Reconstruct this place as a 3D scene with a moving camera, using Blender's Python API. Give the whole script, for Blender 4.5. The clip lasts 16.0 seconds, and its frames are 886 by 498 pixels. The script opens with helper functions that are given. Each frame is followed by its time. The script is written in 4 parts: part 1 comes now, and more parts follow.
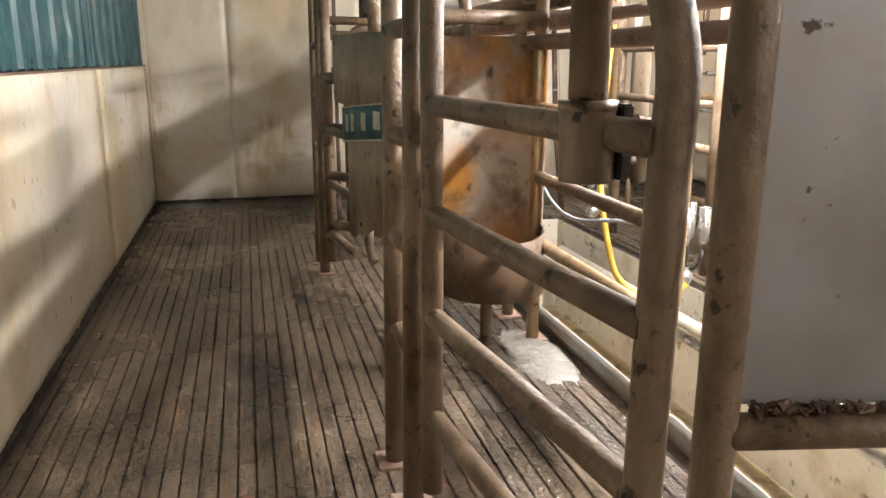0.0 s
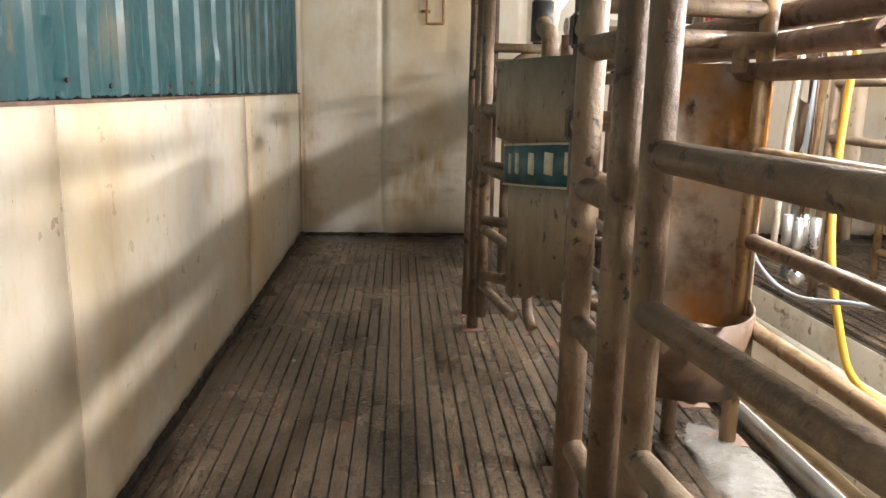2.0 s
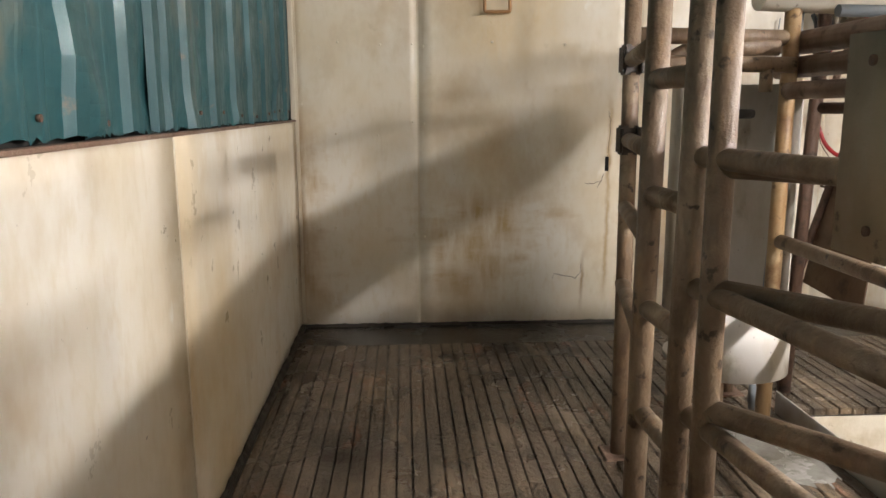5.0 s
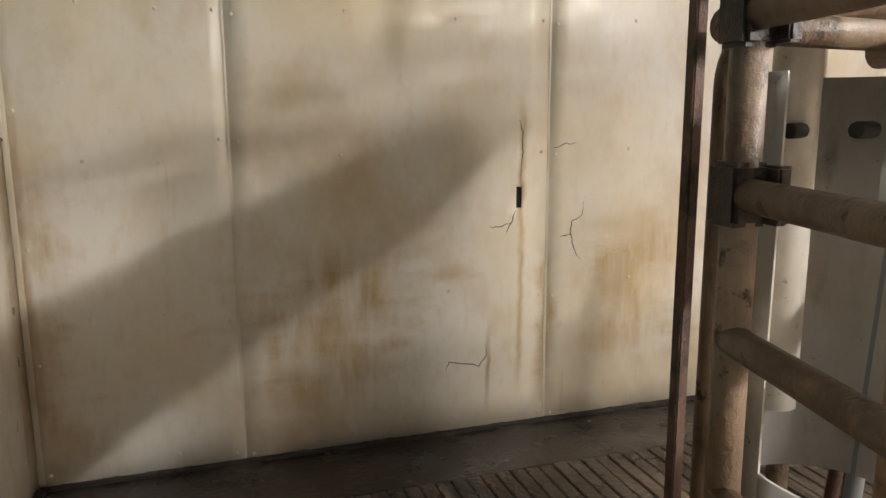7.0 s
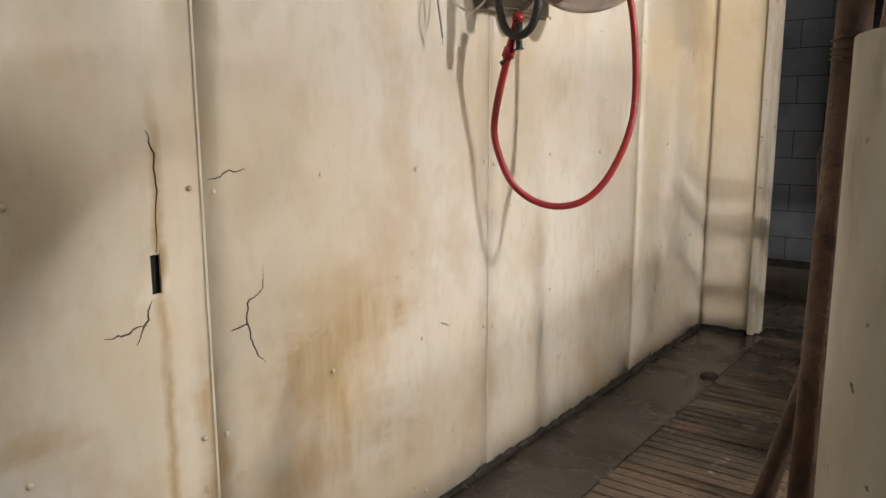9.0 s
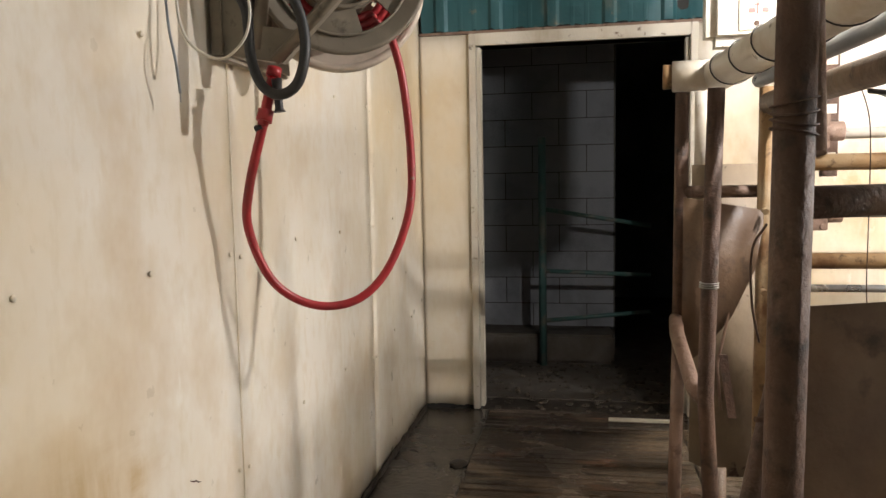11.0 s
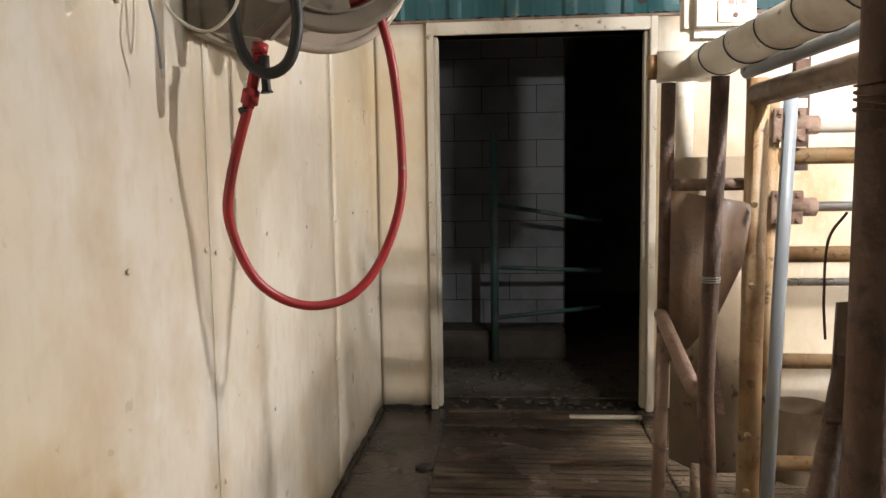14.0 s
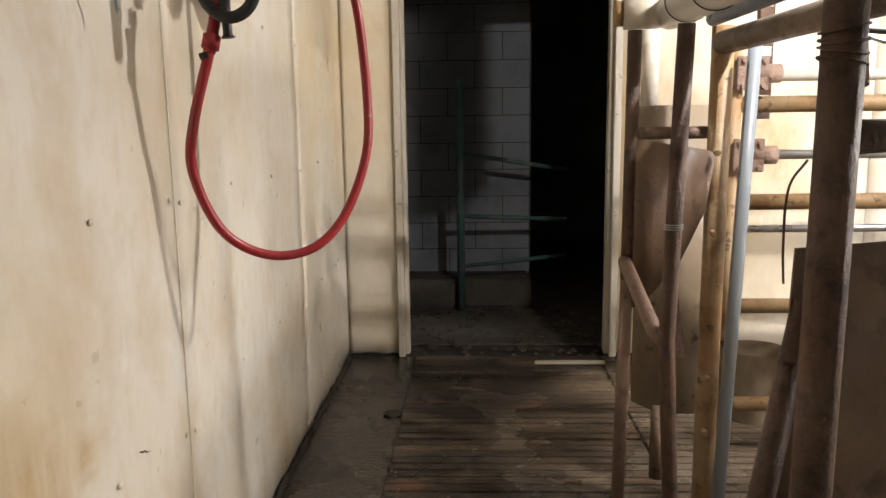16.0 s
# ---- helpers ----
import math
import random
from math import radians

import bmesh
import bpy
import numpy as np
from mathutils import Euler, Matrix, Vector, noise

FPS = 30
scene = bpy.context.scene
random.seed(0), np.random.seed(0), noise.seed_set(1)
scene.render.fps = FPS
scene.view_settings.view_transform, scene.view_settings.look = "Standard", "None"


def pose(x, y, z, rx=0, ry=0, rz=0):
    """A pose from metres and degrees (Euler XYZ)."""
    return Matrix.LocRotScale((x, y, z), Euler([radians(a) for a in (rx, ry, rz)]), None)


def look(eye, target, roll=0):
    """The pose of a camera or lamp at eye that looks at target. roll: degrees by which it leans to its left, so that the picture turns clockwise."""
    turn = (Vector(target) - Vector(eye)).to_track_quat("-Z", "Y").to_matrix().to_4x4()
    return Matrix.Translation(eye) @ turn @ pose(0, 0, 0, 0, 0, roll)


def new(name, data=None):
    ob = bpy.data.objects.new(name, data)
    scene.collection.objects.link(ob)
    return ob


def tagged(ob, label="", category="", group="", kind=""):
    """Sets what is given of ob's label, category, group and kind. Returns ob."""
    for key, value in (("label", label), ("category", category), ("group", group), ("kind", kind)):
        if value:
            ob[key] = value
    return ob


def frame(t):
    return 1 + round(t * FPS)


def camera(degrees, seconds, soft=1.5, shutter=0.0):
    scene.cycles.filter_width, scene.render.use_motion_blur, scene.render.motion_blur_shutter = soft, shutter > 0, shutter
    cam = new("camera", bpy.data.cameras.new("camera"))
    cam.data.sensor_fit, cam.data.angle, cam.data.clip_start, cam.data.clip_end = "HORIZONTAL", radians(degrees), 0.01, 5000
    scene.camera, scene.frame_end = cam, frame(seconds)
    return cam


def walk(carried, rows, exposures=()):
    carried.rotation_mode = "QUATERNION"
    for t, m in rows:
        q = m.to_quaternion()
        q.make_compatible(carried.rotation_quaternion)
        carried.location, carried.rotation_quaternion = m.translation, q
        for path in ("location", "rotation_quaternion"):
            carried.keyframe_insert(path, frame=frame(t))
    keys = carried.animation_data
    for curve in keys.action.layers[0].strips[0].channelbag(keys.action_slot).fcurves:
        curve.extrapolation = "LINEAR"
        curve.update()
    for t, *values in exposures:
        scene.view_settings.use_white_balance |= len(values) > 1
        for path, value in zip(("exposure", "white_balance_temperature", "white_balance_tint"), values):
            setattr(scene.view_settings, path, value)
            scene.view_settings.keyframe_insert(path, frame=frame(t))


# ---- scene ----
cam = camera(60.8, 16.0)
PATH = [
    (0, (0.242, 0.927, 1.264), (0.722, 2.807, 0.777), 0.1),
    (0.5, (0.211, 1.157, 1.281), (0.675, 3.038, 0.784), 0.4),
    (1, (0.252, 1.29, 1.295), (0.61, 3.199, 0.816), 0.3),
    (1.5, (0.296, 1.379, 1.292), (0.53, 3.314, 0.845), 0.4),
    (2, (0.253, 1.515, 1.255), (0.368, 3.469, 0.844), 1.0),
    (2.5, (0.192, 1.786, 1.279), (0.198, 3.747, 0.89), 0.7),
    (3, (0.167, 2.113, 1.282), (0.116, 4.078, 0.913), 0.6),
    (5.5, (-0.003, 4.168, 1.275), (0.176, 6.126, 0.908), -0.3),
    (6, (-0.012, 4.574, 1.295), (0.272, 6.518, 0.923), -0.2),
    (6.5, (-0.041, 4.974, 1.304), (0.397, 6.891, 0.94), -0.2),
    (7, (-0.014, 5.374, 1.296), (0.594, 7.245, 0.933), -0.3),
    (7.5, (0.018, 5.736, 1.287), (0.857, 7.514, 0.922), -0.6),
    (8, (0.075, 6.109, 1.323), (1.167, 7.737, 0.927), -0.2),
    (8.5, (0.225, 6.361, 1.276), (1.545, 7.822, 0.93), -0.8),
    (9, (0.302, 6.686, 1.285), (1.878, 7.866, 0.936), -0.2),
    (9.5, (0.457, 6.939, 1.285), (2.209, 7.843, 0.946), 0.4),
    (10, (0.565, 7.096, 1.274), (2.446, 7.714, 0.994), -0.5),
    (10.2, (0.577, 7.112, 1.295), (2.481, 7.665, 1.032), -0.7),
    (12.5, (0.725, 7.405, 1.317), (2.712, 7.615, 1.234), -1.1),
    (13, (0.74, 7.41, 1.302), (2.726, 7.614, 1.188), -0.9),
    (13.5, (0.732, 7.41, 1.297), (2.717, 7.597, 1.143), -0.9),
    (14, (0.723, 7.404, 1.295), (2.707, 7.576, 1.105), -0.8),
    (14.5, (0.719, 7.401, 1.298), (2.702, 7.559, 1.087), -0.7),
    (15, (0.729, 7.403, 1.292), (2.709, 7.558, 1.059), -0.5),
    (15.5, (0.729, 7.408, 1.297), (2.706, 7.541, 1.024), -0.6),
    (16, (0.72, 7.408, 1.294), (2.692, 7.49, 0.97), -0.8),
]
walk(cam, [(t, look(eye, target, roll)) for t, eye, target, roll in PATH])

# ---- world and lights ----
world = bpy.data.worlds.new("world")
scene.world = world
world.use_nodes = True
world.node_tree.nodes["Background"].inputs["Color"].default_value = (0.9, 0.95, 1.0, 1)
world.node_tree.nodes["Background"].inputs["Strength"].default_value = 0.004


def lamp(name, x, y, z, watts, size, colour=(1.0, 0.955, 0.925)):
    data = bpy.data.lights.new(name, "POINT")
    data.energy, data.shadow_soft_size, data.color = watts, size, colour
    ob = new(name, data)
    ob.location = (x, y, z)
    return ob


lamp("pit_lamp", 2.70, 6.30, 2.10, 80, 0.022)


def tube_lamp(x, y0, y1, z, watts):
    """A bare fluorescent tube along the pit."""
    m = bpy.data.materials.new("lit_tube")
    m.use_nodes = True
    bsdf = m.node_tree.nodes["Principled BSDF"]
    bsdf.inputs["Base Color"].default_value = (0.8, 0.8, 0.8, 1)
    bsdf.inputs["Emission Color"].default_value = (1.0, 0.955, 0.925, 1)
    bsdf.inputs["Emission Strength"].default_value = watts / (math.pi * 2 * math.pi * 0.019 * (y1 - y0))
    bm = bmesh.new()
    r = bmesh.ops.create_cone(bm, cap_ends=True, segments=12, radius1=0.019, radius2=0.019, depth=y1 - y0)
    for v in r["verts"]:
        v.co = Vector((x + v.co.x, (y0 + y1) / 2 + v.co.z, z + v.co.y))
    me = bpy.data.meshes.new("lit_tube")
    bm.to_mesh(me)
    bm.free()
    me.materials.append(m)
    ob = new("ceiling_lamp")
    ob.location = (0, 0, 0)
    new("tube", me).parent = ob
    for y in (y0 + 0.1, y1 - 0.1):
        rod = bpy.data.curves.new("hanger", "CURVE")
        rod.dimensions, rod.bevel_depth = "3D", 0.004
        s = rod.splines.new("POLY")
        s.points.add(1)
        s.points[0].co, s.points[1].co = (x, y, z, 1), (x, y, 2.91, 1)
        new("hanger", rod).parent = ob
    return tagged(ob, "lit white fluorescent tube hung over the pit", "lamp", "pit lamps")


tube_lamp(2.46, 3.9, 5.1, 1.96, 350)
tube_lamp(2.52, 2.0, 3.2, 1.98, 380)
tube_lamp(2.6, -0.9, 0.1, 2.2, 150)
scene.view_settings.exposure = 0.0


# ---- materials ----
def nodes_of(name):
    m = bpy.data.materials.new(name)
    m.use_nodes = True
    nt = m.node_tree
    return m, nt, nt.nodes["Principled BSDF"]


def add(nt, kind, **values):
    n = nt.nodes.new(kind)
    for key, value in values.items():
        if key in n.inputs:
            n.inputs[key].default_value = value
    return n


def coords(nt, stretch):
    geo = nt.nodes.new("ShaderNodeNewGeometry")
    mp = nt.nodes.new("ShaderNodeMapping")
    mp.inputs["Scale"].default_value = stretch
    nt.links.new(geo.outputs["Position"], mp.inputs["Vector"])
    return mp.outputs["Vector"]


def mask(nt, vec, scale, low, high, detail=6, rough=0.6):
    """A noise cut between low and high."""
    n = add(nt, "ShaderNodeTexNoise", Scale=scale, Detail=detail, Roughness=rough)
    nt.links.new(vec, n.inputs["Vector"])
    r = nt.nodes.new("ShaderNodeMapRange")
    r.inputs["From Min"].default_value, r.inputs["From Max"].default_value = low, high
    nt.links.new(n.outputs["Fac"], r.inputs["Value"])
    return r.outputs["Result"]


def blend(nt, fac, a, b):
    mx = nt.nodes.new("ShaderNodeMix")
    mx.data_type = "RGBA"
    if isinstance(fac, float):
        mx.inputs[0].default_value = fac
    else:
        nt.links.new(fac, mx.inputs[0])
    for sock, c in ((mx.inputs[6], a), (mx.inputs[7], b)):
        if isinstance(c, tuple):
            sock.default_value = (*c, 1)
        else:
            nt.links.new(c, sock)
    return mx.outputs[2]


def run_mask(nt, at_x, half, z0, z1):
    """A ragged run of rust water down the end wall, about at_x, between two heights."""
    geo = nt.nodes.new("ShaderNodeNewGeometry")
    sep = nt.nodes.new("ShaderNodeSeparateXYZ")
    nt.links.new(geo.outputs["Position"], sep.inputs[0])

    def math_node(op, a, b):
        n = nt.nodes.new("ShaderNodeMath")
        n.operation = op
        for sock, v in zip(n.inputs, (a, b)):
            if isinstance(v, (int, float)):
                sock.default_value = v
            else:
                nt.links.new(v, sock)
        return n.outputs[0]

    def ramp(v, a, b):
        n = nt.nodes.new("ShaderNodeMapRange")
        n.inputs["From Min"].default_value, n.inputs["From Max"].default_value = a, b
        nt.links.new(v, n.inputs["Value"])
        return n.outputs["Result"]

    wob = mask(nt, coords(nt, (0.3, 0.3, 1)), 6.0, 0.3, 0.7)
    x = math_node("ADD", sep.outputs[0], math_node("MULTIPLY", math_node("SUBTRACT", wob, 0.5), half * 1.4))
    d = math_node("ABSOLUTE", math_node("SUBTRACT", x, at_x), 0)
    m = ramp(d, half, half * 0.15)
    m = math_node("MULTIPLY", m, ramp(sep.outputs[2], z0, z0 + 0.25))
    m = math_node("MULTIPLY", m, ramp(sep.outputs[2], z1, z1 - 0.15))
    m = math_node("MULTIPLY", m, math_node("GREATER_THAN", sep.outputs[1], 8.0))
    return math_node("MULTIPLY", m, mask(nt, coords(nt, (2, 2, 0.4)), 7.0, 0.28, 0.62))


def surface(name, base, layers=(), rough=0.6, metal=0.0, bump=0.2, bump_scale=60.0, stretch=(1, 1, 1), rough_var=0.15, pieces=0.0, wet=None, streaks=()):
    """A worn surface: base colour, then layers of (colour, noise scale, low, high, stretch)."""
    m, nt, bsdf = nodes_of(name)
    plain = coords(nt, stretch)
    colour = base
    if pieces:
        info = nt.nodes.new("ShaderNodeObjectInfo")
        r = nt.nodes.new("ShaderNodeMapRange")
        r.inputs["To Min"].default_value, r.inputs["To Max"].default_value = 0.0, pieces
        nt.links.new(info.outputs["Random"], r.inputs["Value"])
        colour = blend(nt, r.outputs["Result"], base, tuple(c * 0.45 for c in base))
    for c, scale, low, high, st in layers:
        colour = blend(nt, mask(nt, coords(nt, st), scale, low, high), colour, c)
    for c, at_x, half, z0, z1 in streaks:
        colour = blend(nt, run_mask(nt, at_x, half, z0, z1), colour, c)
    if isinstance(colour, tuple):
        bsdf.inputs["Base Color"].default_value = (*colour, 1)
    else:
        nt.links.new(colour, bsdf.inputs["Base Color"])
    bsdf.inputs["Metallic"].default_value = metal
    rn = mask(nt, plain, 9.0, 0.3, 0.7)
    r = nt.nodes.new("ShaderNodeMapRange")
    r.inputs["To Min"].default_value, r.inputs["To Max"].default_value = max(0.05, rough - rough_var), min(1.0, rough + rough_var)
    nt.links.new(rn, r.inputs["Value"])
    out = r.outputs["Result"]
    if wet:
        wm = mask(nt, coords(nt, (1, 1, 1)), wet[0], wet[1], wet[2])
        w = nt.nodes.new("ShaderNodeMix")
        nt.links.new(wm, w.inputs[0])
        nt.links.new(out, w.inputs[2])
        w.inputs[3].default_value = 0.12
        out = w.outputs[0]
    nt.links.new(out, bsdf.inputs["Roughness"])
    if bump:
        n = add(nt, "ShaderNodeTexNoise", Scale=bump_scale, Detail=5.0, Roughness=0.6)
        nt.links.new(plain, n.inputs["Vector"])
        b = add(nt, "ShaderNodeBump", Strength=bump, Distance=0.01)
        nt.links.new(n.outputs["Fac"], b.inputs["Height"])
        nt.links.new(b.outputs["Normal"], bsdf.inputs["Normal"])
    return m


ONE = (1, 1, 1)
FRP = surface("cream_wall_sheet", (0.78, 0.735, 0.65), [
    ((0.67, 0.54, 0.34), 1.1, 0.40, 0.70, (1, 1, 0.8)),
    ((0.46, 0.30, 0.125), 1.7, 0.53, 0.80, (1, 1, 0.7)),
    ((0.42, 0.28, 0.13), 6.0, 0.66, 0.90, (2.2, 2.2, 0.13)),
    ((0.60, 0.48, 0.30), 4.5, 0.60, 0.85, (1, 1, 0.6)),
    ((0.66, 0.57, 0.42), 26.0, 0.50, 0.85, (1, 1, 0.4)),
    ((0.84, 0.82, 0.76), 9.0, 0.66, 0.80, (1, 1, 0.5)),
    ((0.14, 0.085, 0.045), 34.0, 0.715, 0.75, ONE)], rough=0.40, bump=0.12, bump_scale=6.0, streaks=[
    ((0.50, 0.36, 0.19), 1.205, 0.020, 0.10, 1.42), ((0.50, 0.36, 0.19), 1.31, 0.05, 0.05, 0.80),
    ((0.47, 0.32, 0.15), -0.58, 0.16, 0.02, 1.30), ((0.50, 0.35, 0.17), 0.45, 0.40, 0.05, 0.85),
    ((0.50, 0.35, 0.17), 1.75, 0.36, 0.10, 0.90), ((0.34, 0.22, 0.10), 1.07, 0.015, 0.05, 0.45)])
FRP_SEAM = surface("cream_batten", (0.72, 0.65, 0.52), [((0.45, 0.32, 0.16), 8.0, 0.5, 0.8, (1, 1, 0.3))], rough=0.4, bump=0.1)
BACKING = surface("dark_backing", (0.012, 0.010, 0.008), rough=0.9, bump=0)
GRIME = surface("black_grime", (0.022, 0.017, 0.012), [((0.06, 0.045, 0.03), 20, 0.5, 0.7, ONE)], rough=0.55, bump=0.6, bump_scale=40)
TEAL = surface("teal_sheet_metal", (0.013, 0.066, 0.076), [
    ((0.03, 0.105, 0.12), 3.0, 0.45, 0.75, (1, 1, 0.3)),
    ((0.13, 0.13, 0.10), 4.0, 0.58, 0.75, (1, 1, 0.5)),
    ((0.16, 0.12, 0.08), 11.0, 0.64, 0.74, ONE)], rough=0.46, metal=0.1, bump=0.12, bump_scale=10)
PLANK = surface("worn_floor_plank", (0.155, 0.115, 0.080), [
    ((0.040, 0.030, 0.023), 1.2, 0.43, 0.60, (1, 0.6, 1)),
    ((0.30, 0.225, 0.15), 1.9, 0.55, 0.75, (2.0, 0.5, 1)),
    ((0.27, 0.13, 0.08), 3.1, 0.60, 0.74, (2.0, 0.6, 1)),
    ((0.055, 0.042, 0.03), 11.0, 0.52, 0.72, (2, 0.5, 1)),
    ((0.40, 0.35, 0.28), 60.0, 0.64, 0.76, ONE)], rough=0.48, bump=0.95, bump_scale=70, stretch=(1, 0.5, 1), rough_var=0.2, pieces=0.25, wet=(1.4, 0.40, 0.53))
GREASE = surface("greasy_black_steel", (0.030, 0.021, 0.016), [((0.08, 0.05, 0.03), 14.0, 0.5, 0.7, ONE)], rough=0.5, bump=0.5, bump_scale=60)
SLAB = surface("wet_dark_concrete", (0.036, 0.029, 0.023), [((0.065, 0.053, 0.042), 3.0, 0.45, 0.7, ONE), ((0.02, 0.015, 0.012), 7.0, 0.52, 0.68, ONE)], rough=0.35, bump=0.3, bump_scale=40, wet=(2.0, 0.4, 0.6))
PAINT = surface("tan_painted_pipe", (0.150, 0.100, 0.063), [
    ((0.30, 0.225, 0.15), 5.0, 0.45, 0.7, (1, 1, 0.4)),
    ((0.10, 0.058, 0.032), 7.0, 0.48, 0.70, ONE),
    ((0.22, 0.14, 0.08), 30.0, 0.55, 0.7, (1, 1, 0.3)),
    ((0.045, 0.028, 0.017), 22.0, 0.60, 0.66, ONE), ((0.05, 0.03, 0.018), 3.0, 0.60, 0.68, ONE)], rough=0.48, bump=0.5, bump_scale=60)
ORANGE_PIPE = surface("orange_stained_pipe", (0.32, 0.20, 0.095), [((0.40, 0.30, 0.18), 5.0, 0.45, 0.65, ONE), ((0.17, 0.085, 0.035), 7.0, 0.50, 0.68, ONE), ((0.09, 0.05, 0.025), 24.0, 0.58, 0.7, ONE)], rough=0.5, bump=0.3)
RUST = surface("rusty_dark_steel", (0.085, 0.046, 0.030), [((0.15, 0.085, 0.056), 9.0, 0.45, 0.7, (1, 1, 0.4)), ((0.02, 0.014, 0.01), 16.0, 0.52, 0.7, ONE)], rough=0.65, bump=0.5, bump_scale=70)
RUST_PALE = surface("worn_pinkish_steel", (0.19, 0.118, 0.083), [((0.29, 0.21, 0.16), 6.0, 0.5, 0.7, (1, 1, 0.3)), ((0.09, 0.05, 0.03), 18.0, 0.55, 0.7, ONE)], rough=0.55, bump=0.5, bump_scale=80)
GREY_SHEET = surface("dull_grey_sheet", (0.36, 0.36, 0.37), [((0.25, 0.24, 0.23), 3.0, 0.4, 0.7, ONE), ((0.07, 0.055, 0.045), 15.0, 0.655, 0.69, ONE)], rough=0.4, metal=0.35, bump=0.05)
WHITE_SHEET = surface("dirty_white_sheet", (0.53, 0.51, 0.48), [((0.36, 0.31, 0.23), 4.0, 0.45, 0.72, (1, 1, 0.4)), ((0.24, 0.21, 0.15), 9.0, 0.58, 0.75, (1, 1, 0.5)), ((0.08, 0.06, 0.04), 28.0, 0.67, 0.72, ONE)], rough=0.45, bump=0.08, bump_scale=15)
ORANGE_SHEET = surface("orange_stained_sheet", (0.50, 0.46, 0.40), [((0.45, 0.21, 0.045), 2.6, 0.40, 0.60, (1, 1, 0.7)), ((0.15, 0.08, 0.038), 5.0, 0.48, 0.66, ONE), ((0.07, 0.04, 0.022), 13.0, 0.60, 0.70, (1, 1, 0.5))], rough=0.42, bump=0.15, bump_scale=20)
TAN_SHEET = surface("tan_painted_sheet", (0.23, 0.175, 0.118), [((0.30, 0.235, 0.16), 3.0, 0.45, 0.7, ONE), ((0.13, 0.09, 0.055), 5.0, 0.52, 0.72, (1, 1, 0.5)), ((0.06, 0.038, 0.025), 18.0, 0.62, 0.68, ONE)], rough=0.48, bump=0.3, bump_scale=14)
BROWN_SHEET = surface("brown_rusty_sheet", (0.115, 0.068, 0.040), [((0.19, 0.125, 0.075), 4.0, 0.45, 0.7, ONE), ((0.05, 0.03, 0.02), 12.0, 0.55, 0.7, ONE)], rough=0.5, bump=0.2)
BAND = surface("teal_label", (0.016, 0.085, 0.105), [((0.10, 0.09, 0.07), 16.0, 0.6, 0.7, ONE)], rough=0.5, bump=0)
CREAM = surface("cream_print", (0.55, 0.50, 0.38), [((0.25, 0.2, 0.13), 20.0, 0.58, 0.7, ONE)], rough=0.5, bump=0)
RUBBER = surface("black_rubber", (0.022, 0.022, 0.023), [((0.07, 0.06, 0.05), 12.0, 0.55, 0.75, ONE)], rough=0.5, bump=0.15)
RED = surface("red_hose_rubber", (0.36, 0.025, 0.03), [((0.20, 0.03, 0.03), 8.0, 0.5, 0.7, ONE), ((0.25, 0.16, 0.12), 40.0, 0.64, 0.72, ONE)], rough=0.42, bump=0.1)
YELLOW = surface("yellow_hose", (0.62, 0.40, 0.05), [((0.40, 0.26, 0.06), 10.0, 0.5, 0.75, ONE)], rough=0.4, bump=0.05)
REEL = surface("taupe_plastic", (0.20, 0.17, 0.13), [((0.30, 0.26, 0.20), 5.0, 0.5, 0.75, ONE), ((0.10, 0.08, 0.06), 22.0, 0.6, 0.72, ONE)], rough=0.45, bump=0.08)
REEL_RIM = surface("pale_plastic", (0.50, 0.43, 0.35), [((0.30, 0.25, 0.19), 9.0, 0.5, 0.75, ONE)], rough=0.4, bump=0.05)
PVC = surface("grey_plastic_pipe", (0.22, 0.245, 0.27), [((0.24, 0.22, 0.19), 9.0, 0.55, 0.75, ONE)], rough=0.4, bump=0.05)
WHITE_PVC = surface("white_plastic_pipe", (0.66, 0.62, 0.54), [((0.45, 0.37, 0.26), 6.0, 0.5, 0.75, ONE), ((0.18, 0.13, 0.08), 26.0, 0.64, 0.72, ONE)], rough=0.38, bump=0.05)
TIMBER = surface("painted_door_frame", (0.52, 0.48, 0.40), [((0.36, 0.29, 0.20), 6.0, 0.5, 0.72, (1, 1, 0.3)), ((0.12, 0.08, 0.05), 20.0, 0.62, 0.72, ONE)], rough=0.55, bump=0.25)
STEEL = surface("bright_steel", (0.55, 0.56, 0.57), [((0.35, 0.33, 0.30), 8.0, 0.5, 0.75, ONE)], rough=0.3, metal=0.85, bump=0.05)
KERB = surface("galvanised_edge", (0.50, 0.50, 0.48), [((0.35, 0.30, 0.22), 4.0, 0.45, 0.7, ONE)], rough=0.4, metal=0.35, bump=0.1)
PIT = surface("ochre_wet_concrete", (0.33, 0.25, 0.14), [((0.42, 0.36, 0.26), 2.0, 0.45, 0.7, ONE), ((0.20, 0.12, 0.05), 4.0, 0.5, 0.7, ONE)], rough=0.4, bump=0.3, wet=(2.0, 0.45, 0.6))
CONCRETE = surface("white_painted_concrete", (0.60, 0.56, 0.48), [((0.40, 0.33, 0.22), 4.0, 0.5, 0.72, ONE), ((0.16, 0.11, 0.07), 12.0, 0.6, 0.7, ONE)], rough=0.55, bump=0.25)
SPILL = surface("pale_wet_cement", (0.22, 0.21, 0.19), [((0.09, 0.08, 0.06), 5.0, 0.45, 0.7, ONE)], rough=0.3, bump=0.5, bump_scale=35, wet=(3.0, 0.4, 0.6))
